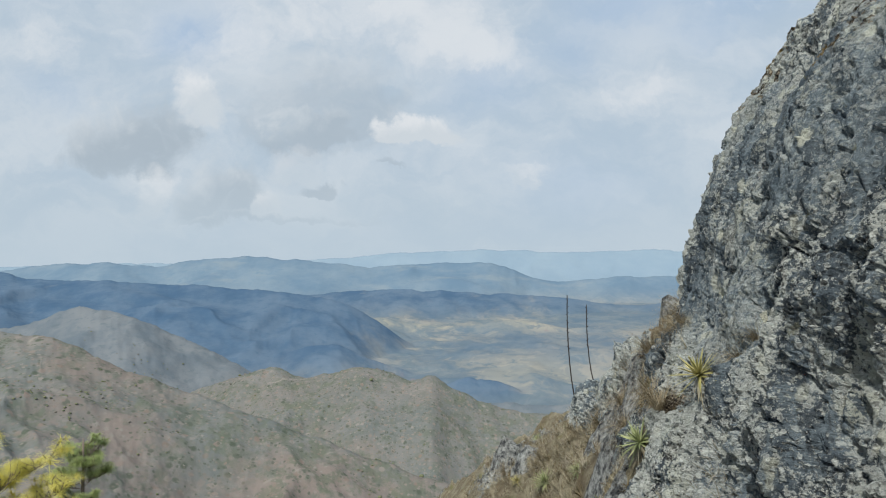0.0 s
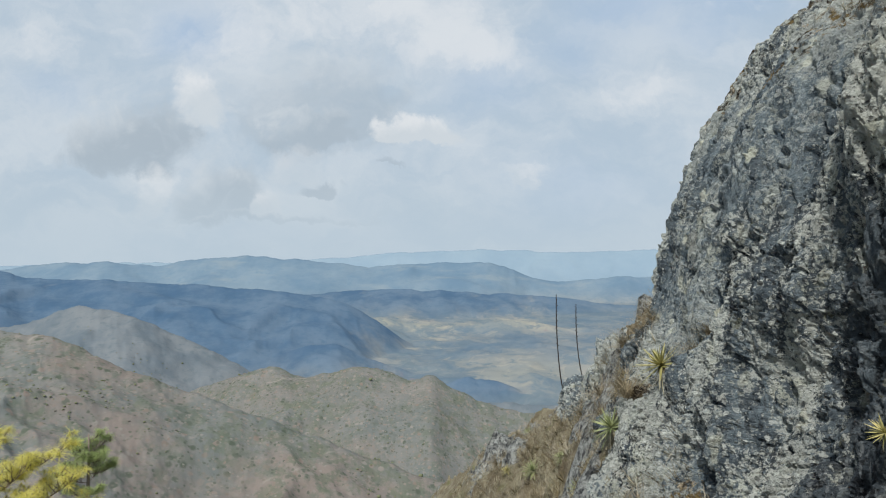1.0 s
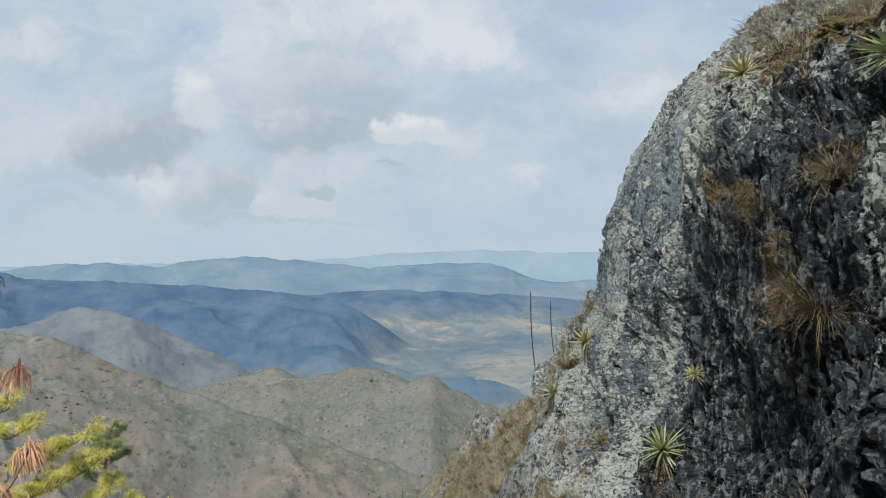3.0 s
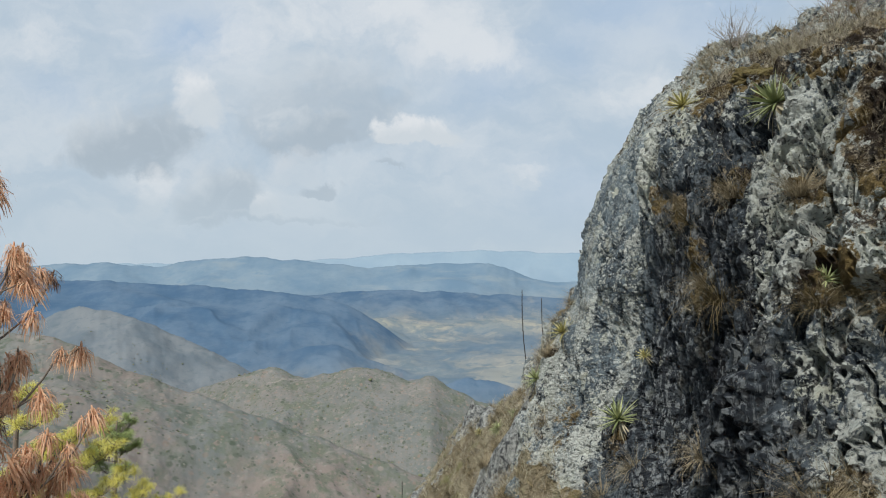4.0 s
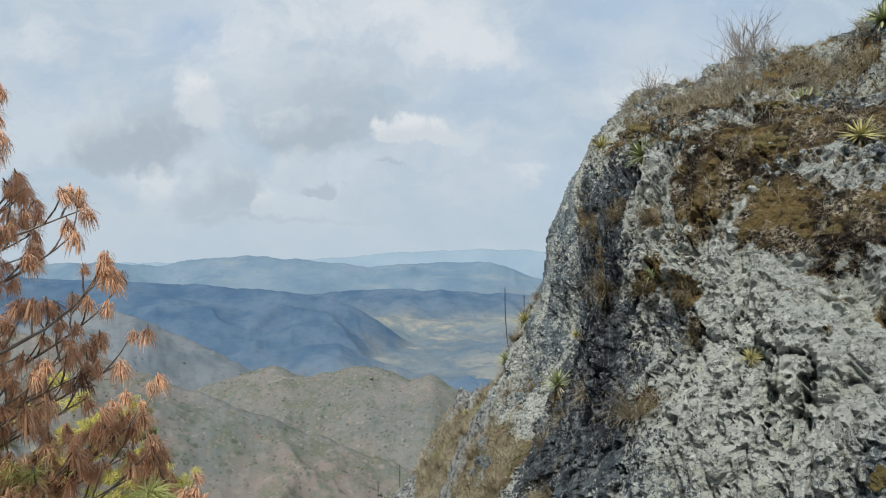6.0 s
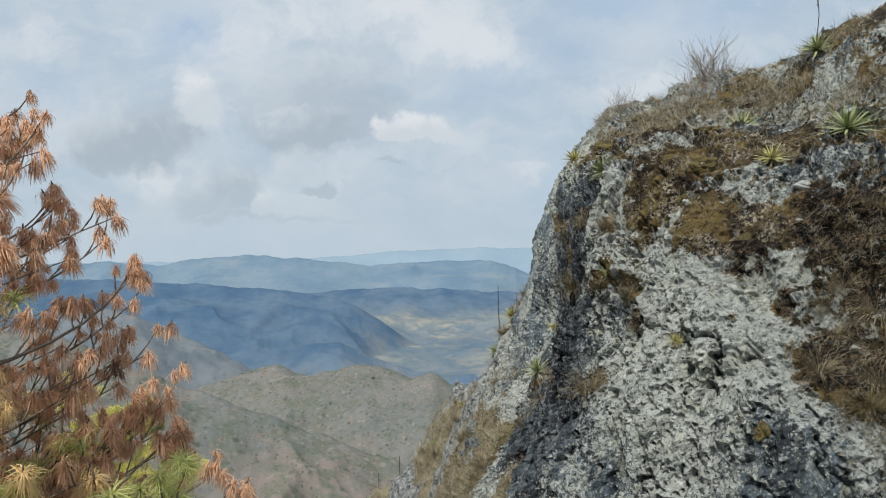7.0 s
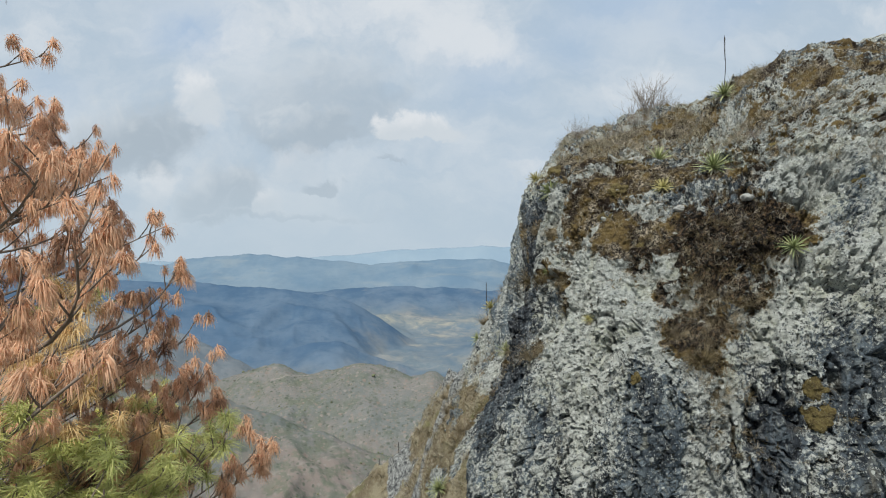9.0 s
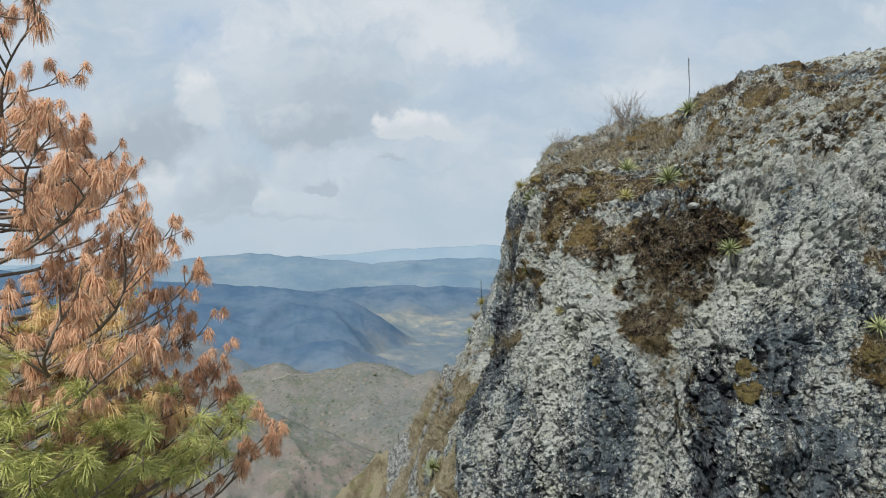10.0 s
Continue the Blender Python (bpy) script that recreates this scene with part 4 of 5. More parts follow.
def agave(p, n, size, look_of, turn, label, stalk=0.0, bend=0.0, thick=1.0):
    """A spiky rosette with its dead lower leaves and, on some, a dry flower stalk."""
    root = tagged(new("agave"), label, "agave", "spiky rosettes on the rock")
    root.matrix_basis = placed(p, n, 1.0, turn, 0.55)
    shrink = Matrix.Diagonal((size, size, size, 1))
    lifted = Matrix.Translation((0, 0, size * 0.25)) @ shrink
    rnd = random.Random(int(turn * 100) + look_of)
    leaves = 44 + 6 * (look_of % 3)
    for i in range(leaves):
        rise = 82 - 98 * (i / leaves) ** 0.8 + rnd.uniform(-8, 8)
        long = rnd.uniform(0.80, 1.10) * (0.75 + 0.25 * min(1, 3 * i / leaves))
        swing = Euler((0, radians(-rise), i * 2.39996 + rnd.uniform(-0.15, 0.15))).to_matrix().to_4x4()
        under("leaf", LEAVES[look_of == 3][i % 4], root, "", lifted @ swing @ Matrix.Scale(long, 4))
    under("dead_leaves", SKIRTS[look_of % 2], root, "straw-coloured dead lower leaves", lifted)
    if stalk:
        s = Strips()
        path = [Vector((bend * (1 - t) ** 3, 0.02 * math.sin(9 * t), stalk * t)) for t in np.linspace(0, 1, 9)]
        s.tube(path, [thick * (0.0135 - 0.006 * t) for t in np.linspace(0, 1, 9)], 6)
        for k in range(26):
            t = 0.60 + 0.38 * k / 26
            z, a, off = stalk * t, k * 2.4, bend * (1 - t) ** 3
            s.tube([Vector((off, 0, z)), Vector((off + 0.028 * thick * math.cos(a), 0.028 * thick * math.sin(a), z + 0.025))], [0.007 * thick, 0.004 * thick], 4)
        under("flower_stalk", s.mesh("flower_stalk", STALK), root, "dark dry flower stalk", root.matrix_basis.to_quaternion().to_matrix().to_4x4().inverted())
    return root


GREEN_WORDS = "green spiky rosette with straw-coloured dead leaves, rooted in the rock"
YELLOW_WORDS = "yellowing spiky rosette on a narrow rock ledge"
STALK_WORDS = "spiky green rosette with one thin dry flower stalk"
AGAVES = [
    (3.79, -0.82, 2.68, 0.20, 0), (3.75, 0.72, 2.94, 0.20, 1), (2.57, 0.74, 2.48, 0.19, 2), (2.47, 2.08, 2.87, 0.16, 3), (4.10, -1.67, 1.88, 0.13, 0), (2.42, -1.04, 1.20, 0.065, 3),
    (2.19, -0.12, 1.62, 0.075, 1), (1.94, 2.42, 0.23, 0.20, 0), (2.21, 2.35, 0.86, 0.075, 3), (1.87, 4.46, 0.73, 0.20, 3), (1.74, 5.1, 0.03, 0.19, 0), (3.38, -0.55, 2.49, 0.13, 3), (1.17, 2.13, -1.70, 0.20, 1), (1.80, 0.95, -1.3, 0.16, 0), (5.22, -1.96, 1.10, 0.12, 0),
]
for i, (x, y, z, size, kind) in enumerate(AGAVES):
    p, n = on_crag(x, y, z, -0.03)
    agave(p, n, size * 1.15, kind, i * 1.1, YELLOW_WORDS if kind == 3 else GREEN_WORDS)
p, n = on_crag(4.87, 1.26, 4.1)
agave(p, n, 0.24, 1, 0.4, STALK_WORDS, 0.85, 0.0, 0.4)
for i, (x, y, size, kind) in enumerate([(1.62, 5.75, 0.13, 1), (2.41, 9.07, 0.20, 3), (1.62, 8.8, 0.22, 2), (1.75, 7.3, 0.14, 0), (1.2, 2.2, 0.15, 1), (1.3, 9.6, 0.13, 3), (1.9, 11.3, 0.14, 1)]):
    agave(on_slope(x, y), (-0.6, 0, 0.8), size, kind, i * 0.9, YELLOW_WORDS if kind == 3 else GREEN_WORDS)
for x, y, stalk, bend in ((2.30, 10.6, 2.38, 0.30), (2.95, 11.9, 2.10, 0.36), (-0.80, 17.0, 1.1, 0.0), (-1.75, 18.6, 1.0, 0.0), (-2.6, 20.5, 1.0, 0.0)):
    agave(on_slope(x, y), None, 0.16, 1, 1.0, STALK_WORDS, stalk, bend)

# ---------------------------------------------------------------- dry clumps, bushes and stones on the rock
CLUMPS = [clump_mesh(40 + i, blades, lean, droop, mat, "dry_grass", 0.0048) for i, (blades, lean, droop, mat) in enumerate(((420, 0.55, 1.7, RUST_STRAW), (360, 0.40, 1.4, TAN_STRAW), (380, 0.55, 1.8, TAN_STRAW), (400, 0.6, 1.6, RUST_STRAW)))]
CLUMP_AT = [
    (2.08, 0.80, 1.45, 0.30, 0), (2.12, 1.10, 1.55, 0.22, 2), (2.16, -0.10, 1.50, 0.20, 3), (2.35, 0.34, 2.07, 0.20, 1), (2.35, 1.70, 2.03, 0.22, 2), (2.32, 0.92, 2.03, 0.22, 1),
    (2.34, -0.40, 1.57, 0.22, 0), (2.02, -0.47, 0.85, 0.28, 2), (2.04, -0.35, 0.70, 0.26, 1), (2.30, -0.58, 1.25, 0.16, 3), (2.32, 1.52, 1.9, 0.22, 3), (2.0, 0.5, 0.62, 0.18, 2),
    (3.40, -1.35, 1.60, 0.17, 1), (3.62, -1.25, 1.85, 0.17, 2), (3.30, -1.42, 1.32, 0.17, 2), (3.48, -1.50, 1.02, 0.16, 1), (3.95, -1.20, 2.05, 0.15, 2), (3.72, -1.15, 2.05, 0.16, 1),
    (1.62, 2.3, -0.4, 0.30, 1), (1.45, 3.4, -0.5, 0.30, 2), (1.70, 1.6, -0.7, 0.32, 2), (1.66, 1.3, -1.2, 0.34, 1), (1.40, 4.2, -0.3, 0.28, 1), (1.2, 2.8, -1.1, 0.34, 2), (1.3, 3.8, -1.0, 0.3, 1), (1.72, 2.0, 0.0, 0.26, 2),
    (2.20, 4.30, 1.08, 0.20, 1), (2.10, 4.48, 0.90, 0.24, 2), (1.98, 4.70, 0.66, 0.24, 3), (1.92, 4.88, 0.40, 0.26, 1), (2.32, 5.6, 1.0, 0.22, 2), (3.56, -1.51, 1.20, 0.26, 2), (3.18, -1.44, 1.09, 0.22, 1), (3.39, -1.54, 0.90, 0.22, 3), (3.81, -1.51, 1.39, 0.20, 1), (3.54, -1.43, 1.44, 0.24, 2), (3.96, -1.42, 1.73, 0.22, 0), (5.20, -1.95, 1.02, 0.18, 2), (5.26, -2.00, 0.78, 0.18, 0), (5.36, -1.95, -0.15, 0.20, 1), (3.50, -1.56, 0.62, 0.16, 1), (3.60, -1.58, 0.34, 0.16, 0), (3.30, -1.30, 1.50, 0.17, 0),
]
for i, (x, y, z, size, kind) in enumerate(CLUMP_AT):
    p, n = on_crag(x, y, z, 0.03)
    words = "rust-brown clump of dry arching stems on the rock" if kind in (0, 3) else "straw-coloured clump of dry grass in a rock crack"
    ob = tagged(new("dry_grass_clump", CLUMPS[kind]), words, "dry grass", "dry clumps on the rock")
    ob.matrix_basis = placed(p, n, size * 1.2, i * 0.8, 0.85)
for i, (x, y, size, kind) in enumerate(((2.30, 6.3, 0.42, 1), (2.12, 6.7, 0.40, 2), (2.38, 7.3, 0.36, 1), (1.95, 6.1, 0.30, 2), (2.2, 7.9, 0.34, 3), (1.85, 5.7, 0.28, 3), (2.40, 8.6, 0.34, 1), (2.15, 9.1, 0.30, 2), (1.6, 5.0, 0.28, 1), (2.05, 5.6, 0.34, 2), (1.35, 4.6, 0.30, 2), (1.1, 5.4, 0.34, 1), (1.45, 6.4, 0.36, 2), (0.9, 6.6, 0.34, 3), (1.5, 7.4, 0.36, 1), (1.1, 8.2, 0.38, 2), (1.7, 9.6, 0.34, 1), (1.2, 10.4, 0.36, 2), (0.7, 9.0, 0.36, 3), (1.15, 3.9, 0.30, 2), (0.8, 5.0, 0.3, 1), (2.0, 10.2, 0.3, 2))):
    ob = tagged(new("dry_grass_clump", CLUMPS[kind]), "straw-coloured clump of dry grass on the slope's crest", "dry grass", "dry clumps on the slope")
    ob.matrix_basis = placed(on_slope(x, y) - Vector((0, 0, 0.03)), None, size, i * 1.3)
for i, (x, y, z, size, kind) in enumerate(((2.62, 6.1, 0.98, 0.42, 1), (2.50, 5.85, 0.85, 0.45, 2), (2.70, 6.5, 0.92, 0.36, 3), (2.48, 6.05, 0.75, 0.40, 2), (2.40, 6.25, 0.50, 0.38, 3), (2.34, 6.0, 0.25, 0.36, 1), (2.46, 6.75, 0.45, 0.34, 2), (2.52, 7.5, 0.05, 0.34, 1))):
    ob = tagged(new("dry_grass_clump", CLUMPS[kind]), "brown clump of dry grass hanging from a rock edge", "dry grass", "dry clumps on the slope")
    ob.matrix_basis = placed(Vector((x, y, z)), (-0.8, 0, 0.6), size, i * 1.3)
TWIGS = [twig_mesh(60, 26), twig_mesh(61, 38)]
for x, y, z, size, kind in ((3.30, 2.9, 3.64, 0.52, 0), (4.15, 2.75, 3.9, 0.75, 1), (4.42, 2.85, 3.95, 0.85, 0), (4.44, -0.35, 3.02, 0.30, 0), (4.60, 2.95, 4.0, 0.70, 1), (3.75, 2.75, 3.75, 0.35, 1)):
    p, n = on_crag(x, y, z, 0.03)
    ob = tagged(new("bare_bush", TWIGS[kind]), "leafless grey bush of thin forked twigs on the crag's top", "bush", "bare bushes on the crag")
    ob.matrix_basis = placed(p, None, size, x)


def stone(p, size, seed):
    bm = bmesh.new()
    bmesh.ops.create_icosphere(bm, subdivisions=3, radius=1.0)
    co = np.array([v.co for v in bm.verts])
    r = 1 + 0.25 * fbm(co * 1.6 + seed, 3, 5) + 0.1 * (cells(co * 3 + seed, 7)[0] - 0.5)
    for v, k in zip(bm.verts, r):
        v.co = v.co * k
        v.co.z *= 0.6
    mesh = bpy.data.meshes.new("stone")
    bm.to_mesh(mesh)
    bm.free()
    mesh.materials.append(PALE_STONE)
    ob = tagged(new("stone", mesh), "pale grey loose stone lying among the moss", "stone", "loose stones")
    ob.matrix_basis = placed(p, None, size, seed)


for i, (x, y, z, size) in enumerate(((3.57, 0.74, 2.75, 0.09), (4.01, -1.00, 2.22, 0.06), (3.52, -0.71, 2.20, 0.06), (3.62, 0.75, 2.85, 0.10))):
    stone(on_crag(x, y, z, 0.01)[0], size, i * 3.1)


def outcrop(middle, radii, label):
    """A block of the same broken rock that stands out of the slope."""
    bm = bmesh.new()
    bmesh.ops.create_icosphere(bm, subdivisions=6, radius=1.0)
    co = np.array([v.co for v in bm.verts])
    square = co / (np.abs(co) ** 4).sum(1)[:, None] ** 0.25
    p = np.array(middle) + (0.35 * co + 0.65 * square) * radii
    p = p + co * (1.1 * crag_relief(p) + 0.13 * fbm(p * 1.7, 3, 88))[:, None]
    for v, q in zip(bm.verts, p - middle):
        v.co = q
    mesh = bpy.data.meshes.new("rock_outcrop")
    bm.to_mesh(mesh)
    bm.free()
    level = np.clip(fbm(p * (1.6, 1.6, 2.2), 3, 47) * 0.6 + 0.8 * (p[:, 2] - middle[2]) / radii[2] - 0.62, 0, 0.6)
    for name, value in (("slab", 0 * level + 0.55), ("soil", level), ("straw", 0 * level + 1)):
        mesh.attributes.new(name, "FLOAT", "POINT").data.foreach_set("value", value.astype(np.float32))
    mesh.materials.append(ROCK)
    ob = tagged(new("rock_outcrop", mesh), label, "rock", "rock outcrops on the slope")
    ob.location = middle


for middle, radii in (((2.70, 6.25, 0.20), (0.45, 0.60, 0.75)), ((2.78, 7.15, -0.20), (0.50, 0.55, 0.70)), ((2.80, 8.2, -0.62), (0.52, 0.60, 0.62)), ((2.66, 9.4, -1.08), (0.42, 0.60, 0.50)),
                      ((1.62, 3.60, -1.25), (0.36, 0.42, 0.42)), ((1.86, 4.55, -0.78), (0.30, 0.36, 0.48))):
    outcrop(middle, radii, "grey block of lichened rock with dry grass in its cracks")


def cushion(p, n, size, seed):
    """A soft, lumpy pad of moss on the rock."""
    bm = bmesh.new()
    bmesh.ops.create_icosphere(bm, subdivisions=5, radius=1.0)
    co = np.array([v.co for v in bm.verts])
    level, mid = cells(co * 2.1 + seed, 13)
    r = 0.85 + 0.30 * fbm(co * 1.3 + seed, 3, 9) - 0.30 * mid**2 + 0.05 * fbm(co * 9, 3, 19, 0.7)
    for v, k in zip(bm.verts, r):
        v.co = Vector((v.co.x * k, v.co.y * k, v.co.z * k * 0.55))
    mesh = bpy.data.meshes.new("moss_cushion")
    bm.to_mesh(mesh)
    bm.free()
    mesh.materials.append(MOSS)
    ob = tagged(new("moss_cushion", mesh), "olive-brown cushion of dry moss on the rock face", "moss", "moss cushions")
    ob.matrix_basis = placed(p, n, size, seed, 0.15)


MOSS, moss_n, moss_b = material("olive-brown moss")
moss_p = place(moss_n)
moss_c = moss_n.mix(moss_n.ramp(moss_n.noise(moss_p, 9.0, 6.0, 0.7), 0.38, 0.62), (0.040, 0.028, 0.012), (0.130, 0.100, 0.036))
moss_c = moss_n.mix(moss_n.ramp(moss_n.noise(moss_p, 70.0, 5.0, 0.7), 0.40, 0.62, 0.0, 0.6), moss_c, (0.165, 0.142, 0.060))
moss_n.put(moss_b.inputs["Base Color"], moss_c)
bumped(moss_n, moss_b, moss_n.noise(moss_p, 90.0, 6.0, 0.75), 1.0, 0.02)
for i, (x, y, z, size) in enumerate(((4.16, -1.82, 0.72, 0.11), (4.15, -1.84, 0.52, 0.13), (4.25, -2.02, -0.34, 0.17), (4.78, -1.59, 2.56, 0.09), (3.05, -0.15, 2.50, 0.13), (3.35, 0.30, 2.72, 0.14), (2.80, -0.35, 2.28, 0.12),
                                    (2.75, 1.35, 2.80, 0.16), (2.95, 1.75, 3.02, 0.17), (5.2, -1.95, 0.9, 0.14), (3.0, -0.85, 1.95, 0.10), (4.40, -0.70, 2.75, 0.13), (2.85, -1.42, 0.75, 0.07))):
    p, n = on_crag(x, y, z, 0.02)
    cushion(p, n, size, i * 2.3)


# ---------------------------------------------------------------- grass that nobody could count
def many(name, label, meshes, poses):
    """One mesh out of many small copies."""
    data = []
    for m in meshes:
        v = np.empty(len(m.vertices) * 3)
        m.vertices.foreach_get("co", v)
        f = np.empty(len(m.loops), np.int64)
        m.loops.foreach_get("vertex_index", f)
        sizes = np.empty(len(m.polygons), np.int64)
        m.polygons.foreach_get("loop_total", sizes)
        data.append((v.reshape(-1, 3), f, sizes, m.materials[0]))
    mats = list({d[3].name: d[3] for d in data}.values())
    V, F, S, M, base = [], [], [], [], 0
    for kind, pose_m in poses:
        v, f, sizes, mat = data[kind]
        a = np.array(pose_m)
        V.append(v @ a[:3, :3].T + a[:3, 3])
        F.append(f + base), S.append(sizes), M.append(np.full(len(sizes), mats.index(mat)))
        base += len(v)
    V, F, S, M = np.concatenate(V), np.concatenate(F), np.concatenate(S), np.concatenate(M)
    mesh = bpy.data.meshes.new(name)
    mesh.vertices.add(len(V)), mesh.vertices.foreach_set("co", V.astype(np.float32).ravel())
    mesh.loops.add(len(F)), mesh.loops.foreach_set("vertex_index", F.astype(np.int32))
    mesh.polygons.add(len(S)), mesh.polygons.foreach_set("loop_start", np.concatenate([[0], np.cumsum(S)[:-1]]).astype(np.int32))
    for mat in mats:
        mesh.materials.append(mat)
    mesh.polygons.foreach_set("material_index", M.astype(np.int32))
    mesh.update(calc_edges=True)
    return tagged(new(name, mesh), label, "grass" if label else "", kind="stuff")


TUFTS = [clump_mesh(70, 23, 0.5, 0.7, STRAW, "tuft", 0.012, 2), clump_mesh(71, 22, 0.9, 1.0, RUST_STRAW, "tuft", 0.018, 2), clump_mesh(72, 20, 0.7, 0.8, STRAW, "tuft", 0.016, 2), clump_mesh(73, 22, 1.1, 0.9, RUST_STRAW, "tuft", 0.020, 2), clump_mesh(74, 21, 0.9, 0.9, GREY_STRAW, "tuft", 0.014, 2)]


def rock_grass():
    rnd, poses, spots = random.Random(5), [], []
    for x, y, z, r in SOIL:
        for _ in range(int(16 + 400 * r * r)):
            spots.append((x + rnd.gauss(0, r * 0.6), y + rnd.gauss(0, r * 0.6), z + rnd.gauss(0, r * 0.6)))
    for _ in range(240):
        x, y = rnd.uniform(2.6, 5.4), rnd.uniform(-0.4, 3.8)
        for _ in range(9):
            spots.append((x + rnd.gauss(0, 0.10), y + rnd.gauss(0, 0.10), 3.6))
    a, e = np.array([(rnd.uniform(138, 206), rnd.uniform(-52, 6)) for _ in range(5000)]).T
    foot_at = crag_surface(a, e)
    spots.extend(tuple(q) for q in foot_at[straw_foot(foot_at) > 0.5])
    for p, n in zip(*seats(spots, 0.01)):
        if n[2] > -0.2:
            poses.append(((rnd.choice((0, 2, 4, 4, 4, 1)) if p[2] > 2.4 else rnd.choice((0, 2, 4, 1, 3)) if p[0] < 1.8 else rnd.choice((1, 3, 4, 4)) if p[0] > 3.1 and p[1] < -0.95 and p[2] < 2.3 else rnd.choice((0, 0, 1, 3, 4, 4, 4))), placed(Vector(p), n, rnd.uniform(0.07, 0.20) if p[0] < 1.8 and p[2] < 0.8 else rnd.uniform(0.05, 0.17) if p[2] > 3.1 else rnd.uniform(0.03, 0.10), rnd.uniform(0, 6.28), rnd.uniform(0.2, 0.7))))
    return many("crag_grass", "dry brown grass and stems in the moss of the crag", TUFTS, poses)


def slope_grass():
    rnd, poses = random.Random(6), []
    y = np.array([rnd.uniform(1.5, 14) for _ in range(6500)])
    x = hermite(SPUR_Y, SPUR, y)[:, 0] + 0.5 - np.array([abs(rnd.gauss(0, 1.7)) for _ in y])
    z, bare = spur_height(x, y), spur_bare(x, y)
    for i in range(len(x)):
        if bare[i] < rnd.uniform(0.2, 0.75):
            poses.append((rnd.choice((0, 2, 4, 4, 1, 3)), placed(Vector((x[i], y[i], z[i] - 0.01)), (-0.75, rnd.uniform(-0.5, 0.5), 0.65), rnd.uniform(0.08, 0.26), rnd.uniform(0, 6.28), rnd.uniform(0.3, 0.9))))
    return many("slope_grass", "pale dry grass over the steep slope", TUFTS, poses)


rock_grass()
slope_grass()


# ---------------------------------------------------------------- pines
def tuft_mesh(seed, mat, needles=90, droop=1.0, reach=0.30):
    """The long needles at a shoot's tip, hanging like an umbrella, with the bud above."""
    rnd, s = random.Random(seed), Strips()
    for i in range(needles):
        turn = rnd.uniform(0, 6.283)
        out = Vector((math.cos(turn), math.sin(turn), 0))
        start = Vector((0, 0, rnd.uniform(-0.13, 0.0)))
        a, path = rnd.uniform(0.7, 1.6), [start]
        size, bend = reach * rnd.uniform(0.7, 1.1), droop * rnd.uniform(0.6, 1.2)
        for t in range(3):
            path.append(path[-1] + (out * math.sin(a) + Vector((rnd.gauss(0, 0.06), rnd.gauss(0, 0.06), math.cos(a)))) * (size * (0.28, 0.33, 0.39)[t]))
            a = min(a + bend * (1.0 if t == 0 else 0.6), 3.0)
        wd = 0.0040
        s.ribbon(path, (wd, wd, wd, wd * 0.35), (-math.sin(turn + rnd.uniform(-0.8, 0.8)), math.cos(turn), rnd.uniform(-0.5, 0.5)))
    s.tube([(0, 0, -0.12), (0, 0, 0.03), (0, 0, 0.055)], [0.010, 0.010, 0.004], 5, 1)
    return s.mesh("needle_tuft", mat, BARK)


BROWN_TUFTS = [tuft_mesh(80 + i, NEEDLE_BROWN, 84, 1.6, 0.20) for i in range(4)] + [tuft_mesh(86, NEEDLE_DARK, 70, 1.35, 0.22)]
GREEN_TUFTS = [tuft_mesh(90 + i, NEEDLE_GREEN, 90, 0.55, 0.24) for i in range(3)]
LIME_TUFTS = [tuft_mesh(95 + i, NEEDLE_LIME, 64, 0.5, 0.30) for i in range(2)]
GOLD_TUFTS = [tuft_mesh(110 + i, NEEDLE_GOLD, 96, 1.1, 0.24) for i in range(2)]
DEEP_TUFTS = [tuft_mesh(97 + i, NEEDLE_DEEP, 50, 0.5, 0.28) for i in range(2)]


ALL_TUFTS = BROWN_TUFTS + GREEN_TUFTS + LIME_TUFTS + DEEP_TUFTS + GOLD_TUFTS


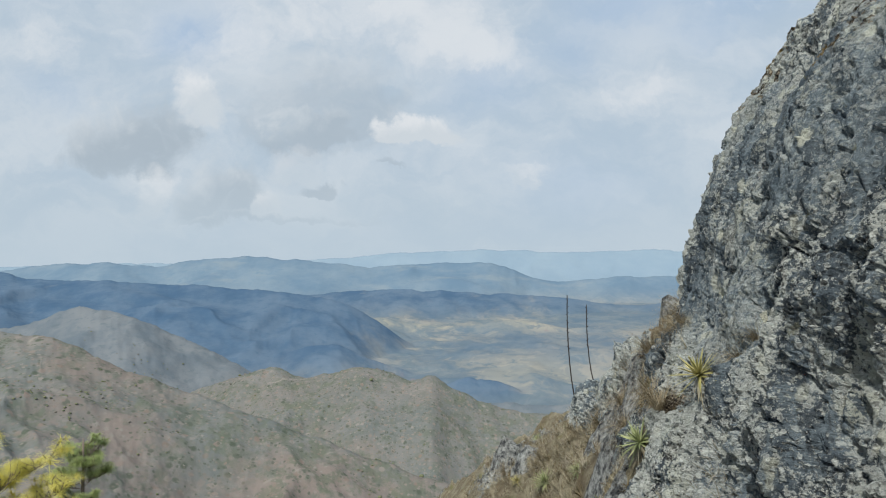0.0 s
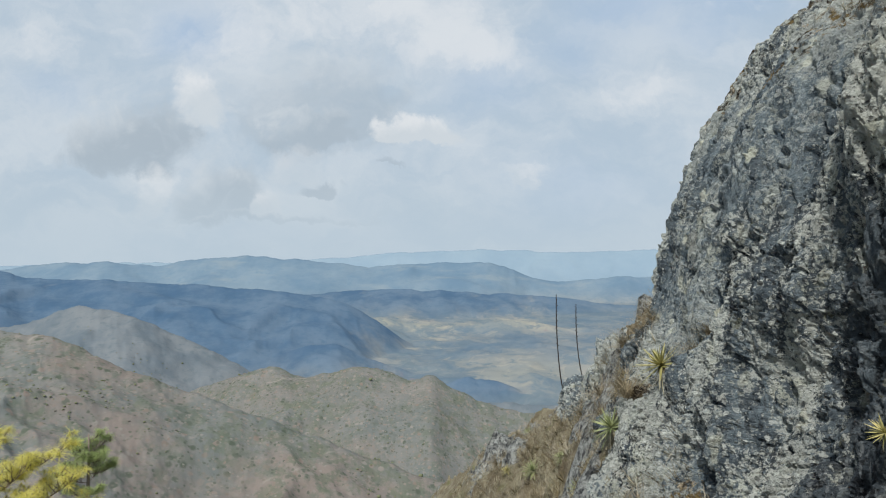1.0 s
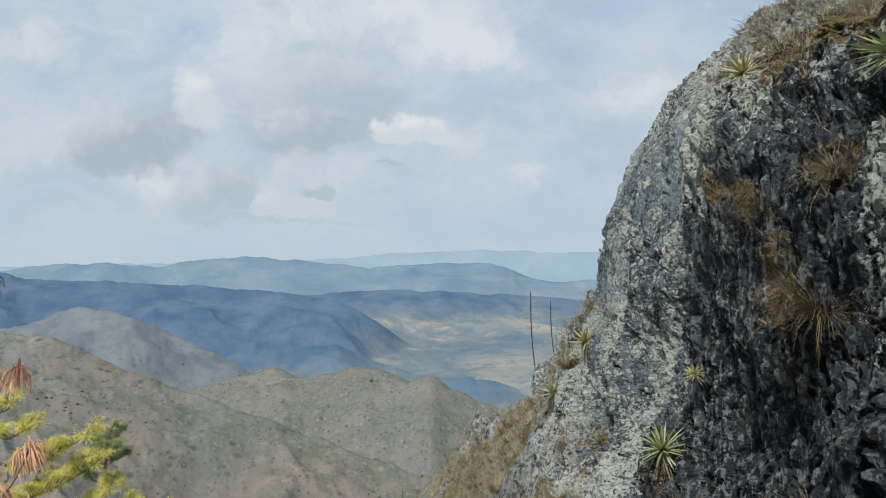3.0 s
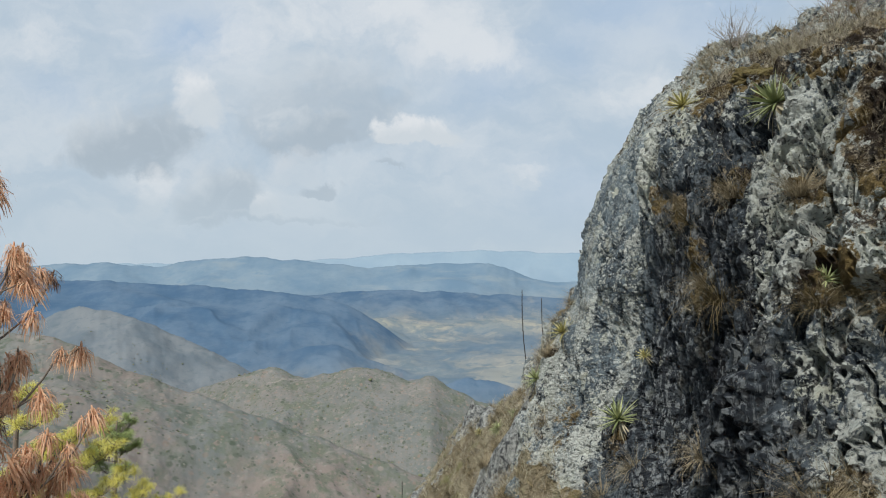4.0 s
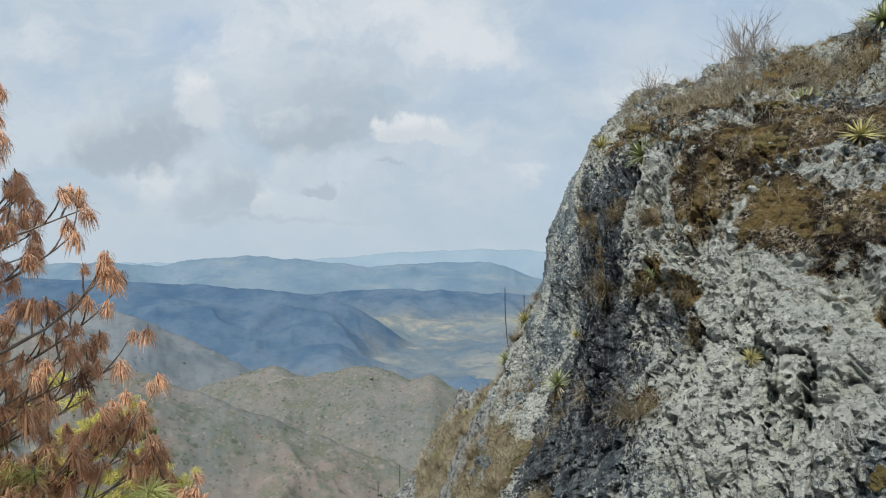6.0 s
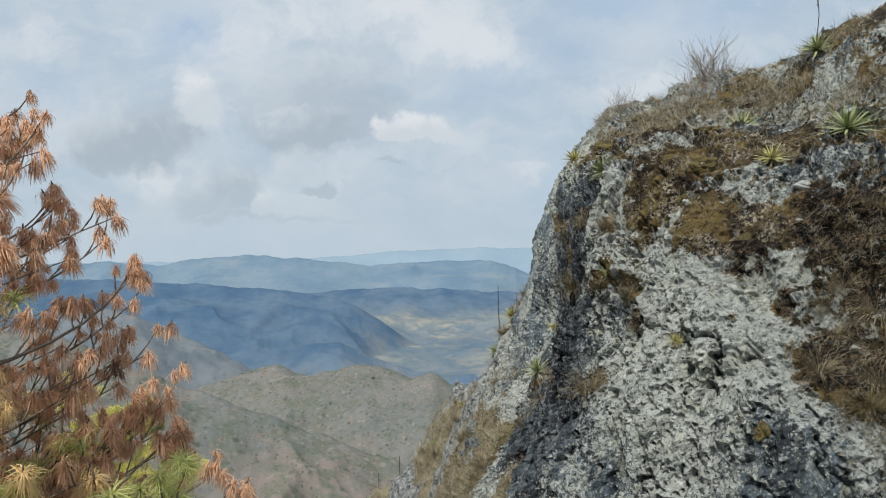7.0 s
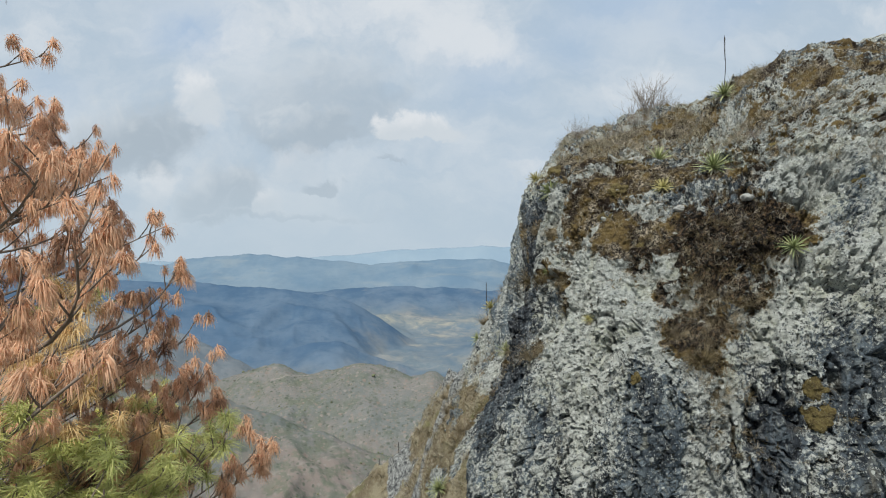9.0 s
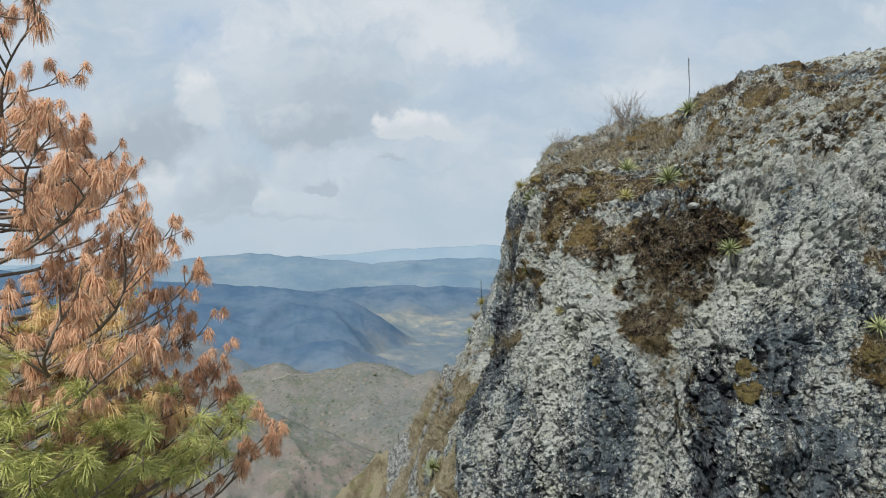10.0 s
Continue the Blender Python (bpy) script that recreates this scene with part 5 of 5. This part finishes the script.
def pine(base, top, limbs, label, seed, spacing=0.26):
    """A pine: a trunk, limbs given as (end, kind), side shoots grown along them, and needle tufts at the shoots' tips."""
    rnd = random.Random(seed)
    root = tagged(new("pine_tree"), label, "pine tree", "pines on the slope")
    root.matrix_basis = Matrix.Translation(base)
    here = Vector(base)
    axis = Vector(top) - here
    s = Strips()
    path = [axis * t + Vector((0.12 * math.sin(5 * t + seed), 0.12 * math.cos(4 * t), 0)) * (1 - t) * t * 4 for t in np.linspace(0, 1, 15)]
    s.tube(path, [0.20 * (1 - t) ** 0.8 + 0.018 for t in np.linspace(0, 1, 15)], 10)
    under("trunk", s.mesh("trunk", BARK), root)
    tufts = []
    for end, kind in limbs:
        e = Vector(end) - here
        away = Vector((e.x - axis.x * e.z / axis.z, e.y - axis.y * e.z / axis.z, 0)).length
        t0 = min(max((e.z - 0.28 * away) / axis.z, 0.05), 0.985)
        a = axis * t0
        s, shoots = Strips(), []
        n = 10
        line = []
        wob = [rnd.uniform(-0.15, 0.15) * away for _ in range(3)]
        for i in range(n + 1):
            t = i / n
            p = a.lerp(e, t) + Vector((wob[0] * math.sin(3.14 * t), wob[1] * math.sin(6.28 * t), -0.16 * away * math.sin(3.14 * t) * (1 - 0.4 * t)))
            line.append(p)
        r0 = 0.011 + 0.0075 * away
        s.tube(line, [r0 * (1 - 0.82 * i / n) for i in range(n + 1)], 6)
        mine = [(e, kind, rnd.uniform(0.9, 1.2))]
        count = int(away / spacing)
        for k in range(count):
            t = 0.30 + 0.68 * (k + rnd.random()) / max(count, 1)
            i = min(int(t * n), n - 1)
            p = line[i].lerp(line[i + 1], t * n - i)
            along = (line[i + 1] - line[i]).normalized()
            turn = rnd.choice((-1, 1)) * rnd.uniform(0.5, 1.25)
            way = (Matrix.Rotation(turn, 3, "Z") @ along + Vector((0, 0, rnd.uniform(-0.15, 0.45)))).normalized()
            size = rnd.uniform(0.35, 0.95) * min(1.0, 0.45 + 0.25 * away) * (1.15 - 0.6 * t)
            twig = [p]
            for q in range(4):
                way = (way + Vector((rnd.gauss(0, 0.12), rnd.gauss(0, 0.12), 0.16))).normalized()
                twig.append(twig[-1] + way * size / 4)
            s.tube(twig, [0.011, 0.010, 0.008, 0.007, 0.006], 4)
            mine.append((twig[-1], kind, rnd.uniform(0.65, 1.05)))
            if size > 0.45:
                for _ in range(rnd.choice((1, 2))):
                    side = (way + Vector((rnd.gauss(0, 0.7), rnd.gauss(0, 0.7), rnd.uniform(0, 0.5)))).normalized()
                    b = twig[rnd.choice((2, 3))]
                    end_b = b + side * size * rnd.uniform(0.3, 0.55)
                    s.tube([b, b.lerp(end_b, 0.5) + Vector((0, 0, -0.01)), end_b], [0.008, 0.007, 0.005], 4)
                    mine.append((end_b, kind, rnd.uniform(0.7, 1.05)))
        limb = under("limb", s.mesh("limb", BARK), root)
        tufts.extend((*tuft, limb) for tuft in mine)
    rnd.shuffle(tufts)
    rest = []
    for i, (p, kind, size, limb) in enumerate(tufts):
        size = size * (0.85 if kind in ("lime", "deep") else 1.0)
        tilt = Euler((rnd.gauss(0, 0.22), rnd.gauss(0, 0.22), rnd.uniform(0, 6.28))).to_quaternion()
        if kind == "mixed":
            pool = rnd.choice((BROWN_TUFTS, BROWN_TUFTS, GREEN_TUFTS, GOLD_TUFTS))
        else:
            pool = {"brown": BROWN_TUFTS, "green": GREEN_TUFTS, "lime": LIME_TUFTS, "deep": DEEP_TUFTS, "gold": GOLD_TUFTS}[kind]
        mesh = pool[rnd.randrange(len(pool))] if pool is not BROWN_TUFTS or rnd.random() < 0.15 else pool[rnd.randrange(4)]
        m = Matrix.LocRotScale(p, tilt, (size, size, size))
        if i < 290:
            under("needle_tuft", mesh, limb, "", m)
        else:
            rest.append((ALL_TUFTS.index(mesh), m))
    if rest:
        more = many("needle_foliage", "", ALL_TUFTS, rest)
        more.parent = root
    return root, len(tufts)


NEAR_LIMBS = [
    ((-3.00, 2.0, 2.25), "brown"), ((-4.05, 2.5, 2.50), "brown"), ((-4.50, 2.0, 3.30), "brown"), ((-3.10, 2.6, 1.20), "brown"), ((-2.70, 2.1, 0.60), "brown"),
    ((-2.25, 2.0, -0.25), "brown"), ((-1.42, 1.85, -0.85), "brown"), ((-3.20, 1.4, 1.75), "brown"), ((-2.3, 0.3, -0.2), "mixed"), ((-1.50, 0.2, -0.35), "green"),
    ((-1.65, -0.9, -0.55), "green"), ((-2.25, -2.4, 0.55), "green"), ((-2.30, -1.9, -0.1), "green"), ((-2.0, 0.9, -1.0), "green"), ((-1.35, -2.5, 1.15), "brown"),
    ((-1.60, -2.5, 2.05), "brown"), ((-2.10, -2.3, 1.55), "brown"), ((-2.50, -2.2, 4.10), "brown"), ((-3.55, -0.9, 3.50), "brown"), ((-3.0, 0.2, 2.60), "brown"),
    ((-2.9, 0.3, 1.30), "mixed"), ((-2.6, -0.7, 0.9), "gold"), ((-2.62, -0.6, 1.4), "gold"), ((-2.7, -0.5, 0.45), "gold"), ((-2.9, -0.4, 0.0), "mixed"), ((-2.3, -0.6, 0.1), "gold"), ((-4.3, 1.4, 4.6), "brown"), 
    ((-4.6, 0.9, 5.4), "brown"), ((-3.6, 0.6, 0.3), "mixed"), ((-3.05, 2.0, 0.5), "brown"), ((-3.40, 1.9, 0.35), "brown"), ((-2.55, 2.0, -0.35), "brown"), ((-2.66, 1.9, 0.0), "brown"),
    ((-3.30, 1.9, -0.2), "mixed"), ((-3.50, 1.9, 1.25), "brown"), ((-2.85, 2.1, 1.6), "brown"), ((-3.30, 2.3, 2.0), "brown"), ((-3.0, 1.6, -0.7), "mixed"), ((-2.4, 1.5, -1.0), "green"),
    ((-2.7, -2.6, 0.25), "green"), ((-2.0, -1.4, -0.3), "green"), ((-1.9, -0.3, -0.5), "green"), ((-2.9, -2.3, 0.9), "green"), ((-2.4, -0.9, -0.1), "green"), ((-2.8, -1.6, 0.2), "green"),
    ((-2.2, -1.8, 2.7), "brown"), ((-2.7, -1.6, 3.2), "brown"),
    ((-3.67, 2.0, 0.70), "brown"), ((-3.22, 2.1, 0.72), "brown"), ((-3.50, 1.9, 0.02), "brown"), ((-2.99, 2.0, 0.25), "brown"), ((-2.71, 2.0, -0.20), "brown"), ((-3.27, 1.8, -0.49), "brown"),
    ((-3.73, 1.9, -0.37), "mixed"), ((-2.42, 2.1, -0.54), "brown"), ((-3.85, 2.1, 1.5), "brown"), ((-3.75, 2.3, 2.0), "brown"), ((-3.35, 1.2, 2.9), "brown"), ((-3.9, 1.6, 3.1), "brown"), ((-3.6, 0.9, 2.4), "brown"), ((-3.9, 1.9, 2.9), "brown"),
    ((-2.7, 0.9, 0.5), "brown"), ((-2.6, 0.6, 0.0), "mixed"), ((-4.2, 2.0, 3.5), "brown"), ((-4.7, 2.1, 4.0), "brown"), ((-4.0, 1.9, 3.2), "brown"), ((-4.4, 2.2, 3.05), "brown"), ((-4.75, 1.8, 3.4), "brown"), ((-4.9, 2.2, 3.8), "brown"),
    ((-1.62, 1.8, -1.05), "brown"), ((-1.75, 1.9, -0.75), "brown"), ((-1.50, 1.7, -1.2), "brown"), ((-2.05, 1.9, -0.55), "brown"), ((-2.35, 1.9, 0.1), "brown"),
]
foot = on_slope(-5.2, -0.3)
near_pine, near_count = pine(foot, (-5.0, -0.2, 6.6), NEAR_LIMBS, "half-dead pine with drooping rust-brown needles above and green below", 3, 0.26)
FAR_LIMBS = [
    ((-8.8, 13.7, -3.1), "lime"), ((-9.7, 13.2, -2.6), "lime"), ((-10.7, 13.6, -2.2), "lime"), ((-8.0, 13.9, -4.4), "lime"), ((-9.0, 13.0, -4.0), "lime"), ((-7.1, 14.2, -5.4), "lime"),
    ((-8.3, 13.6, -5.2), "lime"), ((-9.8, 12.6, -4.6), "lime"), ((-7.6, 14.8, -6.0), "lime"), ((-13.4, 15.6, -3.4), "lime"), ((-12.4, 16.4, -4.6), "lime"), ((-10.2, 12.8, -5.8), "lime"), ((-9.2, 14.6, -6.6), "lime"), ((-9.2, 13.2, -3.3), "lime"), ((-8.4, 13.4, -3.7), "lime"), ((-7.7, 13.9, -5.0), "lime"),
]
foot = on_slope(-12.0, 14.6)
far_pine, far_count = pine(foot, (-11.6, 14.4, -1.0), FAR_LIMBS, "yellow-green pine rooted down the slope", 9, 0.10)
LOW_LIMBS = [((-11.84 + r * math.cos(a), 20 + r * math.sin(a), z), "deep") for r, a, z in ((0.35, 0.5, -4.7), (0.4, 3.4, -4.9), (0.55, 4.2, -4.95), (0.6, 1.1, -5.0), (0.75, 2.8, -5.1), (0.8, 5.8, -5.3), (0.85, 4.5, -5.5), (0.9, 1.8, -5.6), (0.95, 3.1, -6.0), (0.6, 5.0, -5.2), (0.7, 2.2, -5.3), (0.8, 0.2, -5.7), (0.85, 3.9, -5.8), (0.7, 1.4, -6.0), (0.9, 5.4, -6.3), (0.9, 2.9, -6.5))]
foot = on_slope(-11.84, 20.0)
low_pine, low_count = pine(foot, (-11.84, 20.0, -4.6), LOW_LIMBS, "small dark green pine lower down the slope", 21, 0.035)


# ---------------------------------------------------------------- scrub and small trees on the nearer hills
def hill_scrub():
    """Low crowns of dry trees, each a lumpy clump of leaves a few metres across."""
    rnd = random.Random(12)
    kinds = []
    for k, mat in enumerate((SCRUB_GREY, SCRUB_GREY, SCRUB_GREEN)):
        bm = bmesh.new()
        bmesh.ops.create_icosphere(bm, subdivisions=1, radius=1.0)
        for v in bm.verts:
            v.co *= 1 + 0.55 * noise.noise(v.co * 2.3 + Vector((k * 7, 0, 0)))
            v.co.z = v.co.z * 0.75 + 0.4
        mesh = bpy.data.meshes.new("crown")
        bm.to_mesh(mesh)
        bm.free()
        mesh.materials.append(mat)
        kinds.append(mesh)
    u = np.array([rnd.uniform(-0.80, 0.14) for _ in range(26000)])
    d = np.array([math.exp(rnd.uniform(math.log(262), math.log(1250))) for _ in u])
    z, level = land_height(u, d)
    damp = vnoise(np.stack([u * d, d, 0 * d], 1) / 45, 8)
    poses = []
    for i in range(len(u)):
        green = rnd.random() < 0.85
        if damp[i] < rnd.uniform(-0.2, 0.9) or rnd.random() < 0.82:
            continue
        size = rnd.uniform(0.35, 0.8) * (0.7 + d[i] / 800) * (2.2 if rnd.random() < 0.05 else 1.0)
        poses.append((2 if green else rnd.randrange(2), Matrix.LocRotScale((u[i] * d[i], d[i], z[i]), Euler((0, 0, rnd.uniform(0, 6.28))), (size, size, size * 0.9))))
    ob = many("hill_scrub", "grey leafless scrub and scattered green trees on the hills", kinds, poses)
    ob["category"] = "scrub"


SCRUB_GREY = leaf_material("grey leafless scrub", (0.150, 0.146, 0.130), (0.200, 0.186, 0.162), 0.8, 1.0, 0.0)
SCRUB_GREEN = leaf_material("dusty green crowns", (0.125, 0.148, 0.088), (0.185, 0.198, 0.112), 0.8, 1.0, 0.0)
hill_scrub()
